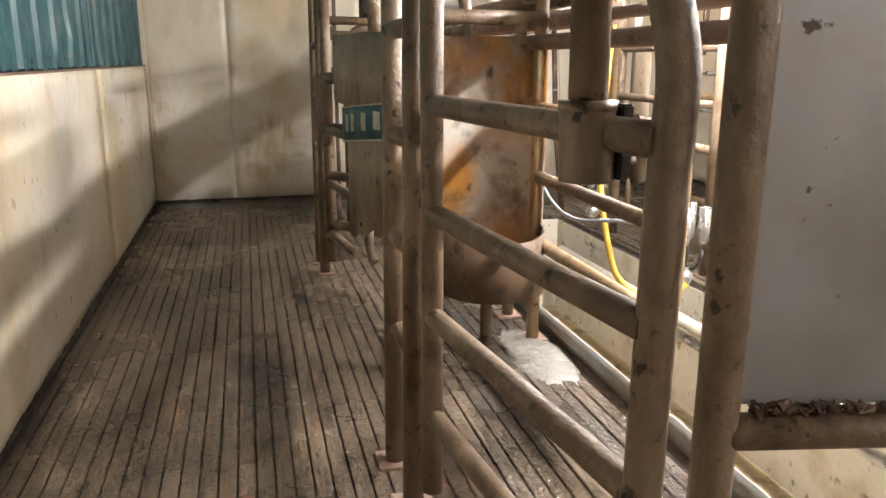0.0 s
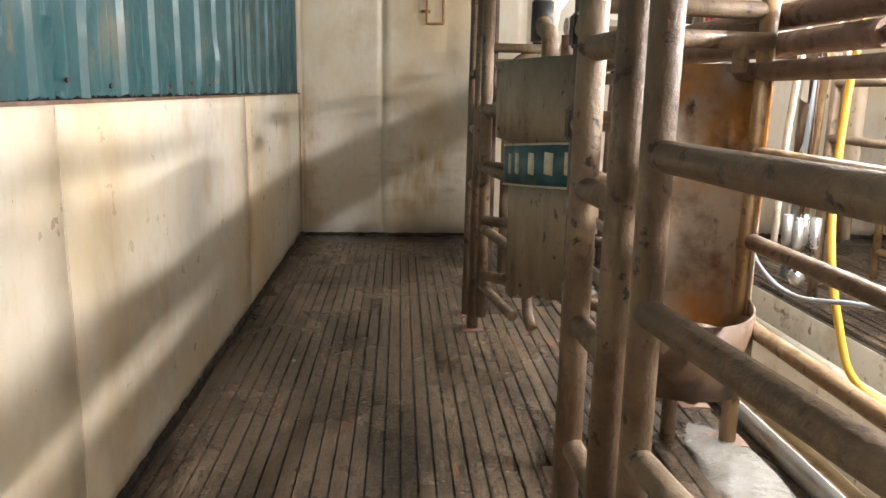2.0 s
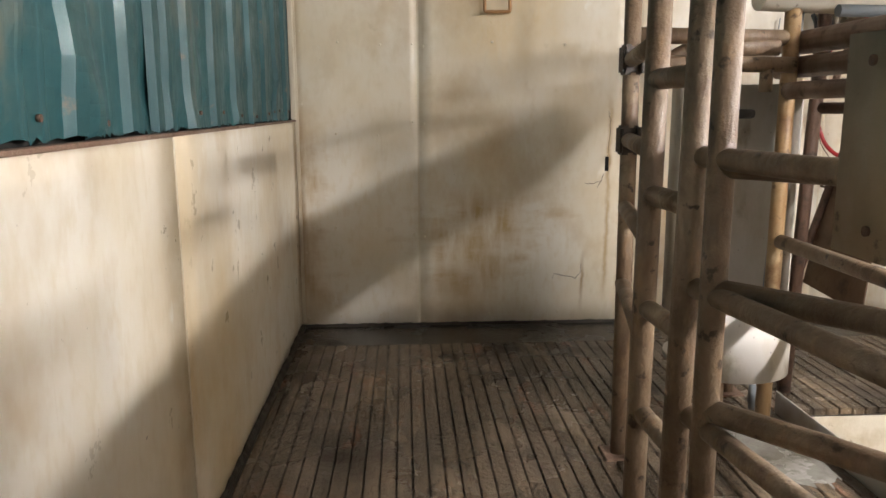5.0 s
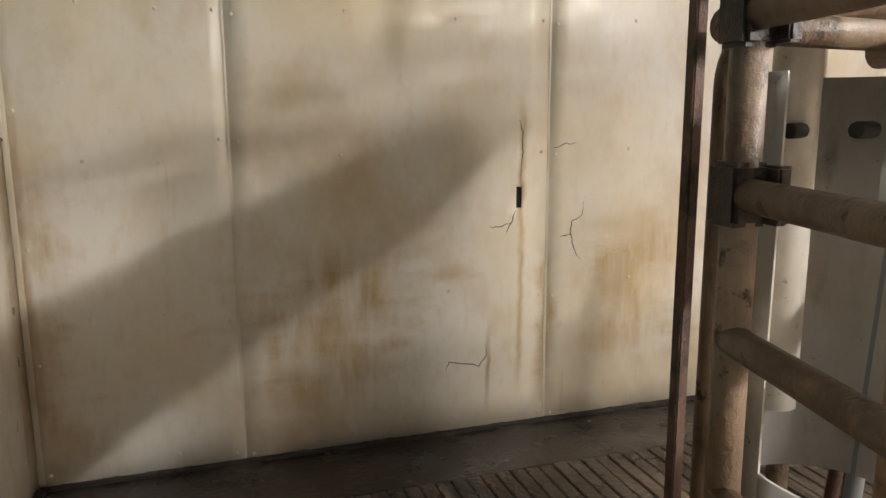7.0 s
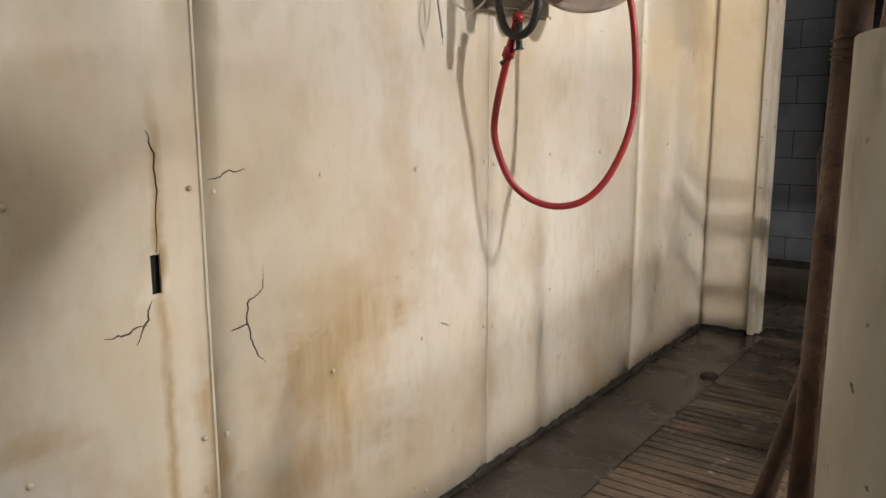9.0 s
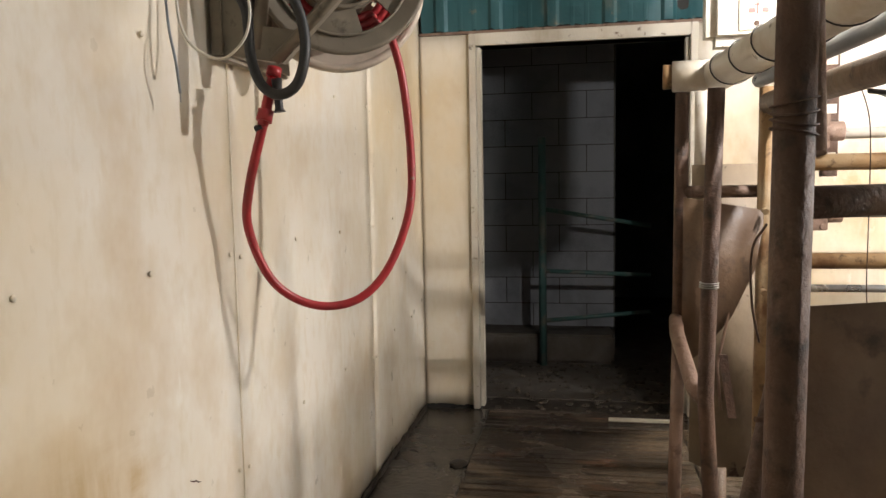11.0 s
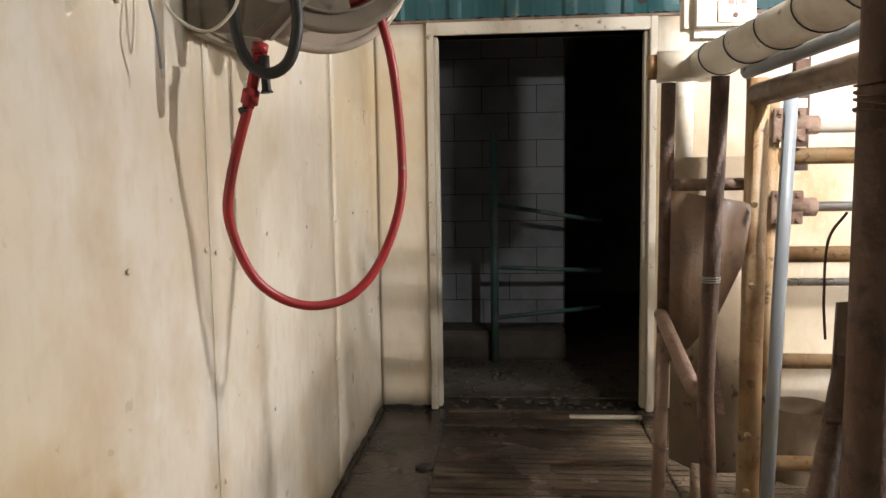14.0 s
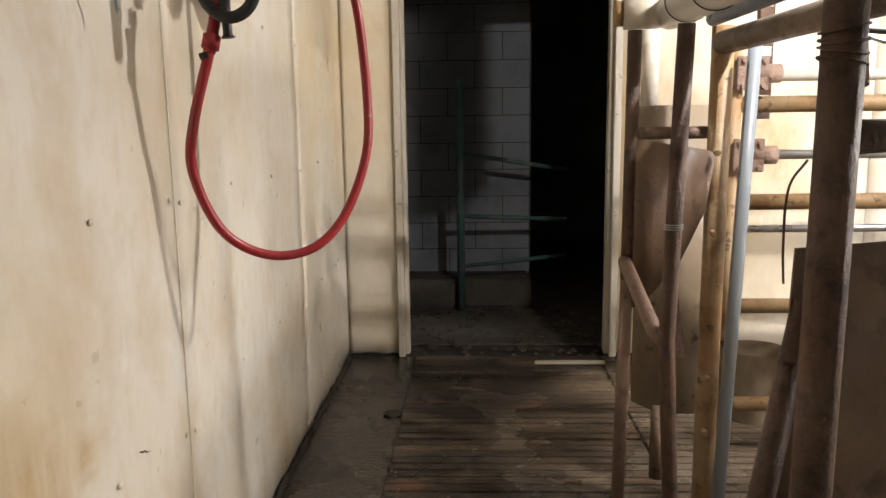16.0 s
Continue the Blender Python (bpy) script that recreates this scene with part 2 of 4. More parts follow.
MUCK = surface("dried_muck", (0.040, 0.030, 0.020), [((0.10, 0.075, 0.05), 16.0, 0.5, 0.7, ONE)], rough=0.75, bump=0.8, bump_scale=50)
BLOCK = surface("grey_concrete_block", (0.23, 0.24, 0.26), [((0.14, 0.145, 0.16), 3.0, 0.45, 0.7, ONE)], rough=0.8, bump=0.4, bump_scale=60, pieces=0.18)
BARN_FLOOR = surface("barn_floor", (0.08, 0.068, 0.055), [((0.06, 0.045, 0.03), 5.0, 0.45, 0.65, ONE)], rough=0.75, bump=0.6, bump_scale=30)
GREEN = surface("green_painted_post", (0.05, 0.11, 0.10), [((0.15, 0.14, 0.12), 9.0, 0.5, 0.7, ONE)], rough=0.5, bump=0.2)
CEILING = surface("grey_ceiling_board", (0.15, 0.14, 0.125), [((0.09, 0.08, 0.065), 3.0, 0.5, 0.72, ONE)], rough=0.6, bump=0.1)
COPPER = surface("copper_pipe", (0.40, 0.22, 0.10), [((0.25, 0.16, 0.09), 12.0, 0.5, 0.7, ONE)], rough=0.4, metal=0.6, bump=0.05)
PINK = surface("red_print", (0.62, 0.16, 0.14), rough=0.5, bump=0)


# ---- mesh helpers ----
def part(name, bm, material, parent=None, label="", smooth=False):
    me = bpy.data.meshes.new(name)
    bmesh.ops.recalc_face_normals(bm, faces=bm.faces)
    bm.to_mesh(me)
    bm.free()
    me.materials.append(material)
    if smooth:
        for p in me.polygons:
            p.use_smooth = True
    ob = new(name, me)
    if parent is not None:
        ob.parent = parent
    if label:
        ob["label"] = label
    return ob


def thing(name, at, label, category, group="", kind=""):
    ob = new(name)
    ob.empty_display_size = 0.1
    ob.location = at
    return tagged(ob, label, category, group, kind)


def box(x0, y0, z0, x1, y1, z1, bevel=0.0, bm=None):
    bm = bm or bmesh.new()
    r = bmesh.ops.create_cube(bm, size=1.0)
    for v in r["verts"]:
        v.co = Vector(((x0 + x1) / 2 + v.co.x * (x1 - x0), (y0 + y1) / 2 + v.co.y * (y1 - y0), (z0 + z1) / 2 + v.co.z * (z1 - z0)))
    if bevel:
        edges = list({e for v in r["verts"] for e in v.link_edges})
        bmesh.ops.bevel(bm, geom=edges, offset=bevel, segments=2, affect="EDGES")
    return bm


def rounded(points, bend, steps=6):
    """The polyline with its corners rounded off."""
    pts = [Vector(p) for p in points]
    if bend <= 0 or len(pts) < 3:
        return pts
    out = [pts[0]]
    for a, b, c in zip(pts, pts[1:], pts[2:]):
        d = min(bend, (a - b).length * 0.48, (c - b).length * 0.48)
        p, q = b + (a - b).normalized() * d, b + (c - b).normalized() * d
        for i in range(steps + 1):
            t = i / steps
            out.append((1 - t) ** 2 * p + 2 * t * (1 - t) * b + t * t * q)
    out.append(pts[-1])
    return out


def tube(points, radius, sides=14, bend=0.0, bm=None, caps=True):
    """A pipe along a line of points."""
    bm = bm or bmesh.new()
    pts = rounded(points, bend)
    radii = radius if isinstance(radius, list) else [radius] * len(pts)
    rings, side = [], None
    for i, p in enumerate(pts):
        d = (pts[min(i + 1, len(pts) - 1)] - pts[max(i - 1, 0)]).normalized()
        if side is None:
            side = d.orthogonal().normalized()
        side = (side - d * side.dot(d)).normalized()
        up = d.cross(side)
        rings.append([bm.verts.new(p + (side * math.cos(a) + up * math.sin(a)) * radii[i]) for a in (2 * math.pi * k / sides for k in range(sides))])
    for r, s in zip(rings, rings[1:]):
        for k in range(sides):
            f = bm.faces.new((r[k], r[(k + 1) % sides], s[(k + 1) % sides], s[k]))
            f.smooth = True
    if caps:
        bm.faces.new(rings[0][::-1])
        bm.faces.new(rings[-1])
    return bm


def arc(cx, cy, r, a0, a1, n):
    return [(cx + r * math.cos(radians(a0 + (a1 - a0) * i / n)), cy + r * math.sin(radians(a0 + (a1 - a0) * i / n))) for i in range(n + 1)]


def shell(outline, z_of, thick, bm=None):
    """A bent sheet: a line in plan, with (bottom, top) from z_of(share along it, point)."""
    bm = bm or bmesh.new()
    n = len(outline)
    rows = []
    for i, (x, y) in enumerate(outline):
        a, b = Vector(outline[max(i - 1, 0)]), Vector(outline[min(i + 1, n - 1)])
        d = (b - a).normalized()
        nx, ny = -d.y * thick / 2, d.x * thick / 2
        lo, hi = z_of(i / (n - 1), (x, y))
        rows.append([bm.verts.new((x + nx, y + ny, lo)), bm.verts.new((x + nx, y + ny, hi)), bm.verts.new((x - nx, y - ny, hi)), bm.verts.new((x - nx, y - ny, lo))])
    for r, s in zip(rows, rows[1:]):
        for k in range(4):
            f = bm.faces.new((r[k], r[(k + 1) % 4], s[(k + 1) % 4], s[k]))
            f.smooth = k in (0, 2)
    bm.faces.new(rows[0])
    bm.faces.new(rows[-1][::-1])
    return bm


def plate(corners, thick, bm=None):
    """A flat sheet with any outline, given as points in space in order."""
    bm = bm or bmesh.new()
    pts = [Vector(c) for c in corners]
    nrm = Vector((0, 0, 0))
    for i, p in enumerate(pts):
        q = pts[(i + 1) % len(pts)]
        nrm += p.cross(q)
    nrm.normalize()
    front = [bm.verts.new(p + nrm * thick / 2) for p in pts]
    back = [bm.verts.new(p - nrm * thick / 2) for p in pts]
    bm.faces.new(front)
    bm.faces.new(back[::-1])
    for i in range(len(pts)):
        j = (i + 1) % len(pts)
        bm.faces.new((front[i], back[i], back[j], front[j]))
    return bm


def disc(centre, axis, radius, depth, sides=28, bm=None):
    c, a = Vector(centre), Vector(axis).normalized()
    return tube([c - a * depth / 2, c + a * depth / 2], radius, sides, bm=bm)


# ---- setting: walls, floors, ceiling ----
LEFT, END, DOORX, TOP = -0.6, 8.12, 4.857, 2.9
PITX0, PITX1, PITY1, PITZ = 1.6, 2.72, 6.72, -0.8
SOUTH = -1.2

floor = tagged(part("floor", box(LEFT - 0.1, SOUTH, -0.3, PITX0, END, -0.03), GRIME), "dark grooved plank platform, worn and wet in patches", "floor", kind="structure")
floor_end = tagged(part("floor_end", box(PITX0, PITY1, -0.3, 4.95, END, -0.03), GRIME), "grimy plank walkway round the end of the pit", "floor", kind="structure")
floor_far = tagged(part("floor_far", box(PITX1, SOUTH, -0.3, 4.95, PITY1, -0.03), GRIME), "grooved plank platform across the pit", "floor", kind="structure")
pit_floor = tagged(part("pit_floor", box(PITX0 - 0.2, SOUTH, PITZ - 0.1, PITX1 + 0.2, PITY1 + 0.2, PITZ), PIT), "wet ochre-stained concrete floor of the milking pit", "floor", kind="structure")
tagged(part("pit_wall_west", box(PITX0 - 0.1, SOUTH, PITZ, PITX0 + 0.004, PITY1, -0.29), CONCRETE), "stained concrete pit wall", "wall", kind="structure")
tagged(part("pit_wall_east", box(PITX1 - 0.004, SOUTH, PITZ, PITX1 + 0.1, PITY1, -0.035), CONCRETE), "cream painted concrete pit wall", "wall", kind="structure")
tagged(part("pit_wall_end", box(PITX0, PITY1 - 0.004, PITZ, PITX1, PITY1 + 0.1, -0.035), CONCRETE), "white painted concrete end of the pit, chipped", "wall", kind="structure")
wall_end = tagged(part("wall_end", box(LEFT - 0.1, END + 0.012, -0.3, DOORX + 0.1, END + 0.16, TOP), BACKING), "cream sheeted end wall with yellow-brown stains, cracks and a hole", "wall", kind="structure")
wall_left = tagged(part("wall_left", box(LEFT - 0.16, SOUTH, -0.3, LEFT - 0.045, END + 0.012, TOP), BACKING), "side wall, cream sheets below and teal ribbed metal above", "wall", kind="structure")
# south wall and ceiling stay out of view; their dull colours hold down fill light
tagged(part("wall_south", box(LEFT - 0.16, SOUTH - 0.1, PITZ - 0.1, 5.0, SOUTH, TOP), TAN_SHEET), "unseen brown wall behind, dull to cut bounce light", "wall", kind="structure")
ceiling = tagged(part("ceiling", box(LEFT - 0.16, SOUTH - 0.1, TOP, 5.0, END + 0.16, TOP + 0.1), CEILING), "unseen grey ceiling, toned to limit bounce light", "ceiling", kind="structure")
DY0, DY1, DZ = 6.655, 7.80, 2.05
wall_door = thing("wall_door", (DOORX, 7.2, 0), "cream sheeted wall with a doorway, teal metal above", "wall", kind="structure")


def local(ob, parent):
    """Hang ob under parent without moving it."""
    ob.parent = parent
    ob.matrix_parent_inverse = Matrix.Translation(parent.location).inverted()
    return ob


for nm, bm in (("wall_part", box(DOORX + 0.005, SOUTH, -0.3, DOORX + 0.14, DY0, TOP)), ("wall_part", box(DOORX + 0.005, DY1, -0.3, DOORX + 0.14, END + 0.012, TOP)), ("wall_part", box(DOORX + 0.005, DY0, DZ, DOORX + 0.14, DY1, TOP)), ("threshold", box(DOORX - 0.05, DY0, -0.3, DOORX + 0.3, DY1, -0.028))):
    local(part(nm, bm, BACKING if nm == "wall_part" else GRIME), wall_door)


def sheet_panel(axis, at, a0, a1, z0, z1, parent, seed, hole=None, gap=0.001):
    """A thin wall sheet with a slight bulge; axis 'y': it lies on y=at, spanning x; else on x=at, spanning y. The hole is left open."""
    rnd = random.Random(seed)
    us = [a0 + gap + (a1 - a0 - 2 * gap) * i / 14 for i in range(15)]
    vs = [z0 + (z1 - z0) * i / 20 for i in range(21)]
    if hole:
        us = sorted([u for u in us if not (hole[0] - 0.01 < u < hole[1] + 0.01)] + [hole[0], hole[1]])
        vs = sorted([v for v in vs if not (hole[2] - 0.01 < v < hole[3] + 0.01)] + [hole[2], hole[3]])
    bm = bmesh.new()
    grid = []
    for v in vs:
        row = []
        for u in us:
            edge = min(1.0, min(u - a0, a1 - u) / 0.15)
            w = 0.003 * edge * noise.noise(Vector((u * 1.7 + seed, v * 1.3, seed)))
            low = -0.004 * rnd.random() if v == z0 else 0
            row.append(bm.verts.new((u, at + w, v + low * 2) if axis == "y" else (at - w, u, v + low * 2)))
        grid.append(row)
    for j in range(len(vs) - 1):
        for i in range(len(us) - 1):
            if hole and us[i] >= hole[0] - 1e-6 and us[i + 1] <= hole[1] + 1e-6 and vs[j] >= hole[2] - 1e-6 and vs[j + 1] <= hole[3] + 1e-6:
                continue
            f = bm.faces.new((grid[j][i], grid[j][i + 1], grid[j + 1][i + 1], grid[j + 1][i]))
            f.smooth = True
    ext = bmesh.ops.extrude_face_region(bm, geom=list(bm.faces))
    off = Vector((0, 0.006, 0)) if axis == "y" else Vector((0.006 if at > 1 else -0.006, 0, 0))
    for g in ext["geom"]:
        if isinstance(g, bmesh.types.BMVert):
            g.co += off
    bm.normal_update()
    for f in bm.faces:
        f.smooth = abs(f.normal.y if axis == "y" else f.normal.x) > 0.9
    ob = part("wall_sheet", bm, FRP)
    return local(ob, parent) if parent.type == "EMPTY" else hang(ob, parent)


def hang(ob, parent):
    ob.parent = parent
    return ob


SEAMS = [LEFT, 0.097, 1.32, 2.48, 3.78, DOORX + 0.004]
for i, (a, b) in enumerate(zip(SEAMS, SEAMS[1:])):
    sheet_panel("y", END, a, b, 0.010, TOP, wall_end, 11 + i, hole=(1.185, 1.208, 0.91, 0.995) if i == 1 else None)
for s in SEAMS[1:-1]:
    hang(part("batten", box(s - 0.005, END - 0.003, 0.015, s + 0.005, END + 0.003, TOP, 0.002), FRP_SEAM), wall_end)
hang(part("corner_batten", box(LEFT, END - 0.008, 0.02, LEFT + 0.02, END + 0.003, TOP, 0.003), FRP_SEAM), wall_end)
LEDGE = 1.21
for i, (a, b) in enumerate(zip([-1.2, 1.11, 3.46, 5.81], [1.11, 3.46, 5.81, END])):
    sheet_panel("x", LEFT, a, b, 0.015, LEDGE, wall_left, 31 + i)
for y in (1.11, 3.46, 5.81):
    hang(part("batten", box(LEFT - 0.003, y - 0.005, 0.015, LEFT + 0.0025, y + 0.005, LEDGE - 0.01, 0.002), FRP_SEAM), wall_left)
hang(part("ledge", box(LEFT - 0.03, SOUTH, LEDGE - 0.006, LEFT + 0.006, END, LEDGE + 0.004, 0.002), RUST_PALE, label="rust-stained cap strip"), wall_left)


def ribbed(axis, at, a0, a1, z0, z1, seed, name="ribbed_sheet"):
    """Ribbed metal cladding with a dented, uneven lower edge."""
    rnd = random.Random(seed)
    prof, u = [], a0
    while u < a1:
        for du, h in ((0, 0), (0.018, 0.017), (0.040, 0.018), (0.062, 0.017), (0.080, 0), (0.120, 0), (0.145, 0), (0.152, 0.0012), (0.166, 0.0012), (0.173, 0), (0.200, 0), (0.222, 0), (0.229, 0.0012), (0.243, 0.0012), (0.250, 0), (0.280, 0)):
            if u + du <= a1:
                prof.append((u + du, h))
        u += 0.305
    bm = bmesh.new()
    zs = [z0, z0 + 0.02, z0 + 0.045, z0 + 0.07, z0 + 0.10, z0 + 0.13, z0 + 0.16, z0 + 0.20, z0 + 0.25, z0 + 0.31, z0 + 0.4, (z0 + z1) / 2, z1]
    dents = [(rnd.uniform(a0, a1), rnd.uniform(z0, z0 + 0.28), rnd.uniform(0.025, 0.08), rnd.uniform(-0.016, 0.020)) for _ in range(int((a1 - a0) * 10))]
    grid = []
    for j, z in enumerate(zs):
        row = []
        for (u, h) in prof:
            w = h
            for du, dz, r, d in dents:
                q = ((u - du) ** 2 + (z - dz) ** 2) / (r * r)
                if q < 4:
                    w += d * math.exp(-q)
            zz = z + (rnd.uniform(-0.003, 0.013) if j == 0 else 0)
            row.append(bm.verts.new((at + w, u, zz) if axis == "x+" else (at - w, u, zz)))
        grid.append(row)
    for r, s in zip(grid, grid[1:]):
        for k in range(len(r) - 1):
            bm.faces.new((r[k], r[k + 1], s[k + 1], s[k]))
    ext = bmesh.ops.extrude_face_region(bm, geom=list(bm.faces))
    for g in ext["geom"]:
        if isinstance(g, bmesh.types.BMVert):
            g.co.x += -0.001 if axis == "x+" else 0.001
    return part(name, bm, TEAL)


for i, (a, b) in enumerate(((-1.2, 1.1), (1.1, 3.38), (3.38, 5.7), (5.7, END - 0.02))):
    hang(ribbed("x+", LEFT - 0.022 + 0.002 * (i % 2), a, min(b + 0.16, END - 0.02), LEDGE + 0.006, TOP, 50 + i), wall_left)
hang(part("corner_trim", box(LEFT - 0.02, END - 0.022, LEDGE + 0.006, LEFT + 0.008, END - 0.001, TOP, 0.003), FRP_SEAM), wall_left)
SCREW = disc((0, 0, 0), (1, 0, 0), 0.007, 0.008, 8)
screw = hang(part("screw", SCREW, RUST), wall_left)
screw.location = (LEFT - 0.017, 0.4, LEDGE + 0.05)
y = 0.55
while y < END - 0.1:
    s = screw.copy()
    scene.collection.objects.link(s)
    s.location = (LEFT - 0.017, y, LEDGE + 0.045 + 0.012 * math.sin(y * 37))
    y += 0.152

# sheets, frame and cladding on the doorway's wall
for i, (a, b, z1) in enumerate(((DY1 + 0.036, END, 2.116), (5.3, DY0 - 0.036, 2.116), (4.0, 5.3, 2.12), (2.7, 4.0, 2.12), (1.4, 2.7, 2.12), (0.1, 1.4, 2.12), (SOUTH, 0.1, 2.12))):
    sheet_panel("x", DOORX, a, b, 0.02, z1, wall_door, 71 + i)
local(ribbed("x-", DOORX - 0.014, SOUTH, END - 0.01, 2.13, TOP, 90), wall_door)
local(part("ledge", box(DOORX - 0.02, SOUTH, 2.117, DOORX + 0.004, END, 2.131, 0.003), RUST_PALE), wall_door)
door_1 = thing("door_1", (DOORX, 7.23, 0), "open doorway in a chipped cream timber frame", "doorway", kind="structure")
for nm, bm in (("jamb", box(DOORX - 0.03, DY1 - 0.002, 0.0, DOORX + 0.15, DY1 + 0.036, DZ + 0.065, 0.004)), ("jamb", box(DOORX - 0.03, DY0 - 0.036, 0.0, DOORX + 0.15, DY0 + 0.002, DZ + 0.065, 0.004)), ("lintel", box(DOORX - 0.028, DY0, DZ, DOORX + 0.15, DY1, DZ + 0.065, 0.004)), ("stop", box(DOORX + 0.03, DY1 - 0.022, 0.0, DOORX + 0.10, DY1 - 0.002, DZ - 0.002, 0.003)), ("stop", box(DOORX + 0.03, DY0 + 0.002, 0.0, DOORX + 0.10, DY0 + 0.022, DZ - 0.002, 0.003))):
    local(part(nm, bm, TIMBER), door_1)

# grime line along the foot of the walls
tagged(part("baseboard", box(LEFT, END - 0.012, -0.01, 4.8, END + 0.004, 0.012, 0.004), GRIME), "black grime along the foot of the wall", "grime", kind="structure")
tagged(part("baseboard", box(LEFT - 0.004, SOUTH, -0.005, LEFT + 0.022, END - 0.02, 0.018, 0.005), GRIME), "black grime along the foot of the wall", "grime", kind="structure")
bm = bmesh.new()
rnd = random.Random(5)
for _ in range(150):
    x = rnd.uniform(2.4, 4.8)
    s = rnd.uniform(0.010, 0.036)
    r = bmesh.ops.create_icosphere(bm, subdivisions=1, radius=1.0)
    for v in r["verts"]:
        v.co = Vector((x + v.co.x * s * 1.6, END - 0.008 + v.co.y * 0.012, 0.006 + v.co.z * s * rnd.uniform(0.5, 0.9)))
for _ in range(260):
    y = rnd.uniform(0.2, END - 0.1)
    s = rnd.uniform(0.012, 0.036)
    r = bmesh.ops.create_icosphere(bm, subdivisions=1, radius=1.0)
    for v in r["verts"]:
        v.co = Vector((LEFT + 0.004 + v.co.x * 0.012, y + v.co.y * s * 2.4, 0.014 + v.co.z * s * 0.7))
for _ in range(90):
    x = rnd.uniform(LEFT, 2.4)
    s = rnd.uniform(0.006, 0.016)
    r = bmesh.ops.create_icosphere(bm, subdivisions=1, radius=1.0)
    for v in r["verts"]:
        v.co = Vector((x + v.co.x * s * 2.6, END - 0.006 + v.co.y * 0.010, 0.006 + v.co.z * s * 0.8))
tagged(part("grime_crust", bm, GRIME), "black crust of grime along the wall foot", "grime", kind="stuff")

# cracks in the end wall
CRACKS = [[(1.34, 1.14), (1.39, 1.16), (1.45, 1.16)], [(1.49, 0.95), (1.48, 0.87), (1.43, 0.84), (1.43, 0.78), (1.45, 0.72), (1.48, 0.68)],
          [(1.18, 0.90), (1.17, 0.86), (1.14, 0.81)], [(1.17, 0.85), (1.11, 0.84), (1.07, 0.84)], [(1.19, 1.26), (1.21, 1.21), (1.21, 1.13), (1.2, 1.0)],
          [(0.89, 0.27), (0.9, 0.3), (1.03, 0.27), (1.06, 0.31), (1.06, 0.36)], [(1.43, 0.79), (1.38, 0.785)], [(2.2, 0.62), (2.25, 0.6)]]
rnd = random.Random(8)
for c in CRACKS:
    pts = []
    for (a, b), (e, f) in zip(c, c[1:]):
        for k in range(5):
            t = k / 5
            pts.append((a + (e - a) * t + rnd.uniform(-0.004, 0.004), END - 0.001 + 0.004 * noise.noise(Vector((a, b, k))) * 0.3, b + (f - b) * t + rnd.uniform(-0.004, 0.004)))
    pts.append((c[-1][0], END - 0.001, c[-1][1]))
    n = len(pts)
    hang(part("crack", tube(pts, [0.0004 + 0.0016 * math.sin(math.pi * (i + 0.5) / n) for i in range(n)], 5), RUST), wall_end)

# rivets
bm = bmesh.new()
bmesh.ops.create_uvsphere(bm, u_segments=8, v_segments=5, radius=0.007)
for v in bm.verts:
    v.co.y *= 0.5
rivet = hang(part("rivet", bm, FRP_SEAM, smooth=True), wall_end)
spots = []
for s in SEAMS[1:-1]:
    for z in (0.04, 0.55, 1.13 if s > 1 else 1.2, 1.63, 2.2):
        spots += [(s - 0.03, z), (s + 0.03, z - 0.012)]
for a, b in zip(SEAMS, SEAMS[1:]):
    for u in (0.33, 0.67):
        for z in (0.05, 0.58, 1.12, 1.63, 2.2):
            spots.append((a + (b - a) * u + 0.02 * math.sin(z * 9 + a), z + 0.015 * math.sin(u * 40 + z)))
spots += [(LEFT + 0.04, z) for z in (0.05, 0.45, 0.85, 1.3, 1.7)]
rivet.location = (spots[0][0], END - 0.004, spots[0][1])
for x, z in spots[1:]:
    r = rivet.copy()
    scene.collection.objects.link(r)
    r.location = (x, END - 0.004, z)

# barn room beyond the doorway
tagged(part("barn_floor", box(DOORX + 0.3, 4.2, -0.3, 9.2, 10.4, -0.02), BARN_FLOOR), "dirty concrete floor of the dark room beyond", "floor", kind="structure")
# wall stops at y 6.98; beyond it an added recess stands in for shadow
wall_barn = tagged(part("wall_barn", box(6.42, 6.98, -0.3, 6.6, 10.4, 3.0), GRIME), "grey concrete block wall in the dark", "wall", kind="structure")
tagged(part("barn_kerb", box(6.05, 7.0, -0.02, 6.415, 10.3, 0.19, 0.02), BARN_FLOOR), "low rough concrete kerb", "kerb", kind="structure")
# back wall and near-black lid of the added recess
tagged(part("barn_end", box(9.2, 4.1, -0.3, 9.3, 10.4, 3.0), BLOCK), "block wall closing the recess added to keep the shaded side black", "wall", kind="structure")
tagged(part("barn_ceiling", box(DOORX + 0.15, 4.1, 3.0, 9.3, 10.4, 3.1), BACKING), "unseen near-black ceiling over the room and its added recess", "ceiling", kind="structure")
tagged(part("barn_side", box(DOORX + 0.15, 10.3, -0.3, 9.2, 10.4, 3.0), BLOCK), "dark block wall", "wall", kind="structure")
tagged(part("barn_side", box(DOORX + 0.15, 4.1, -0.3, 9.2, 4.2, 3.0), BLOCK), "dark block wall", "wall", kind="structure")
blk = None
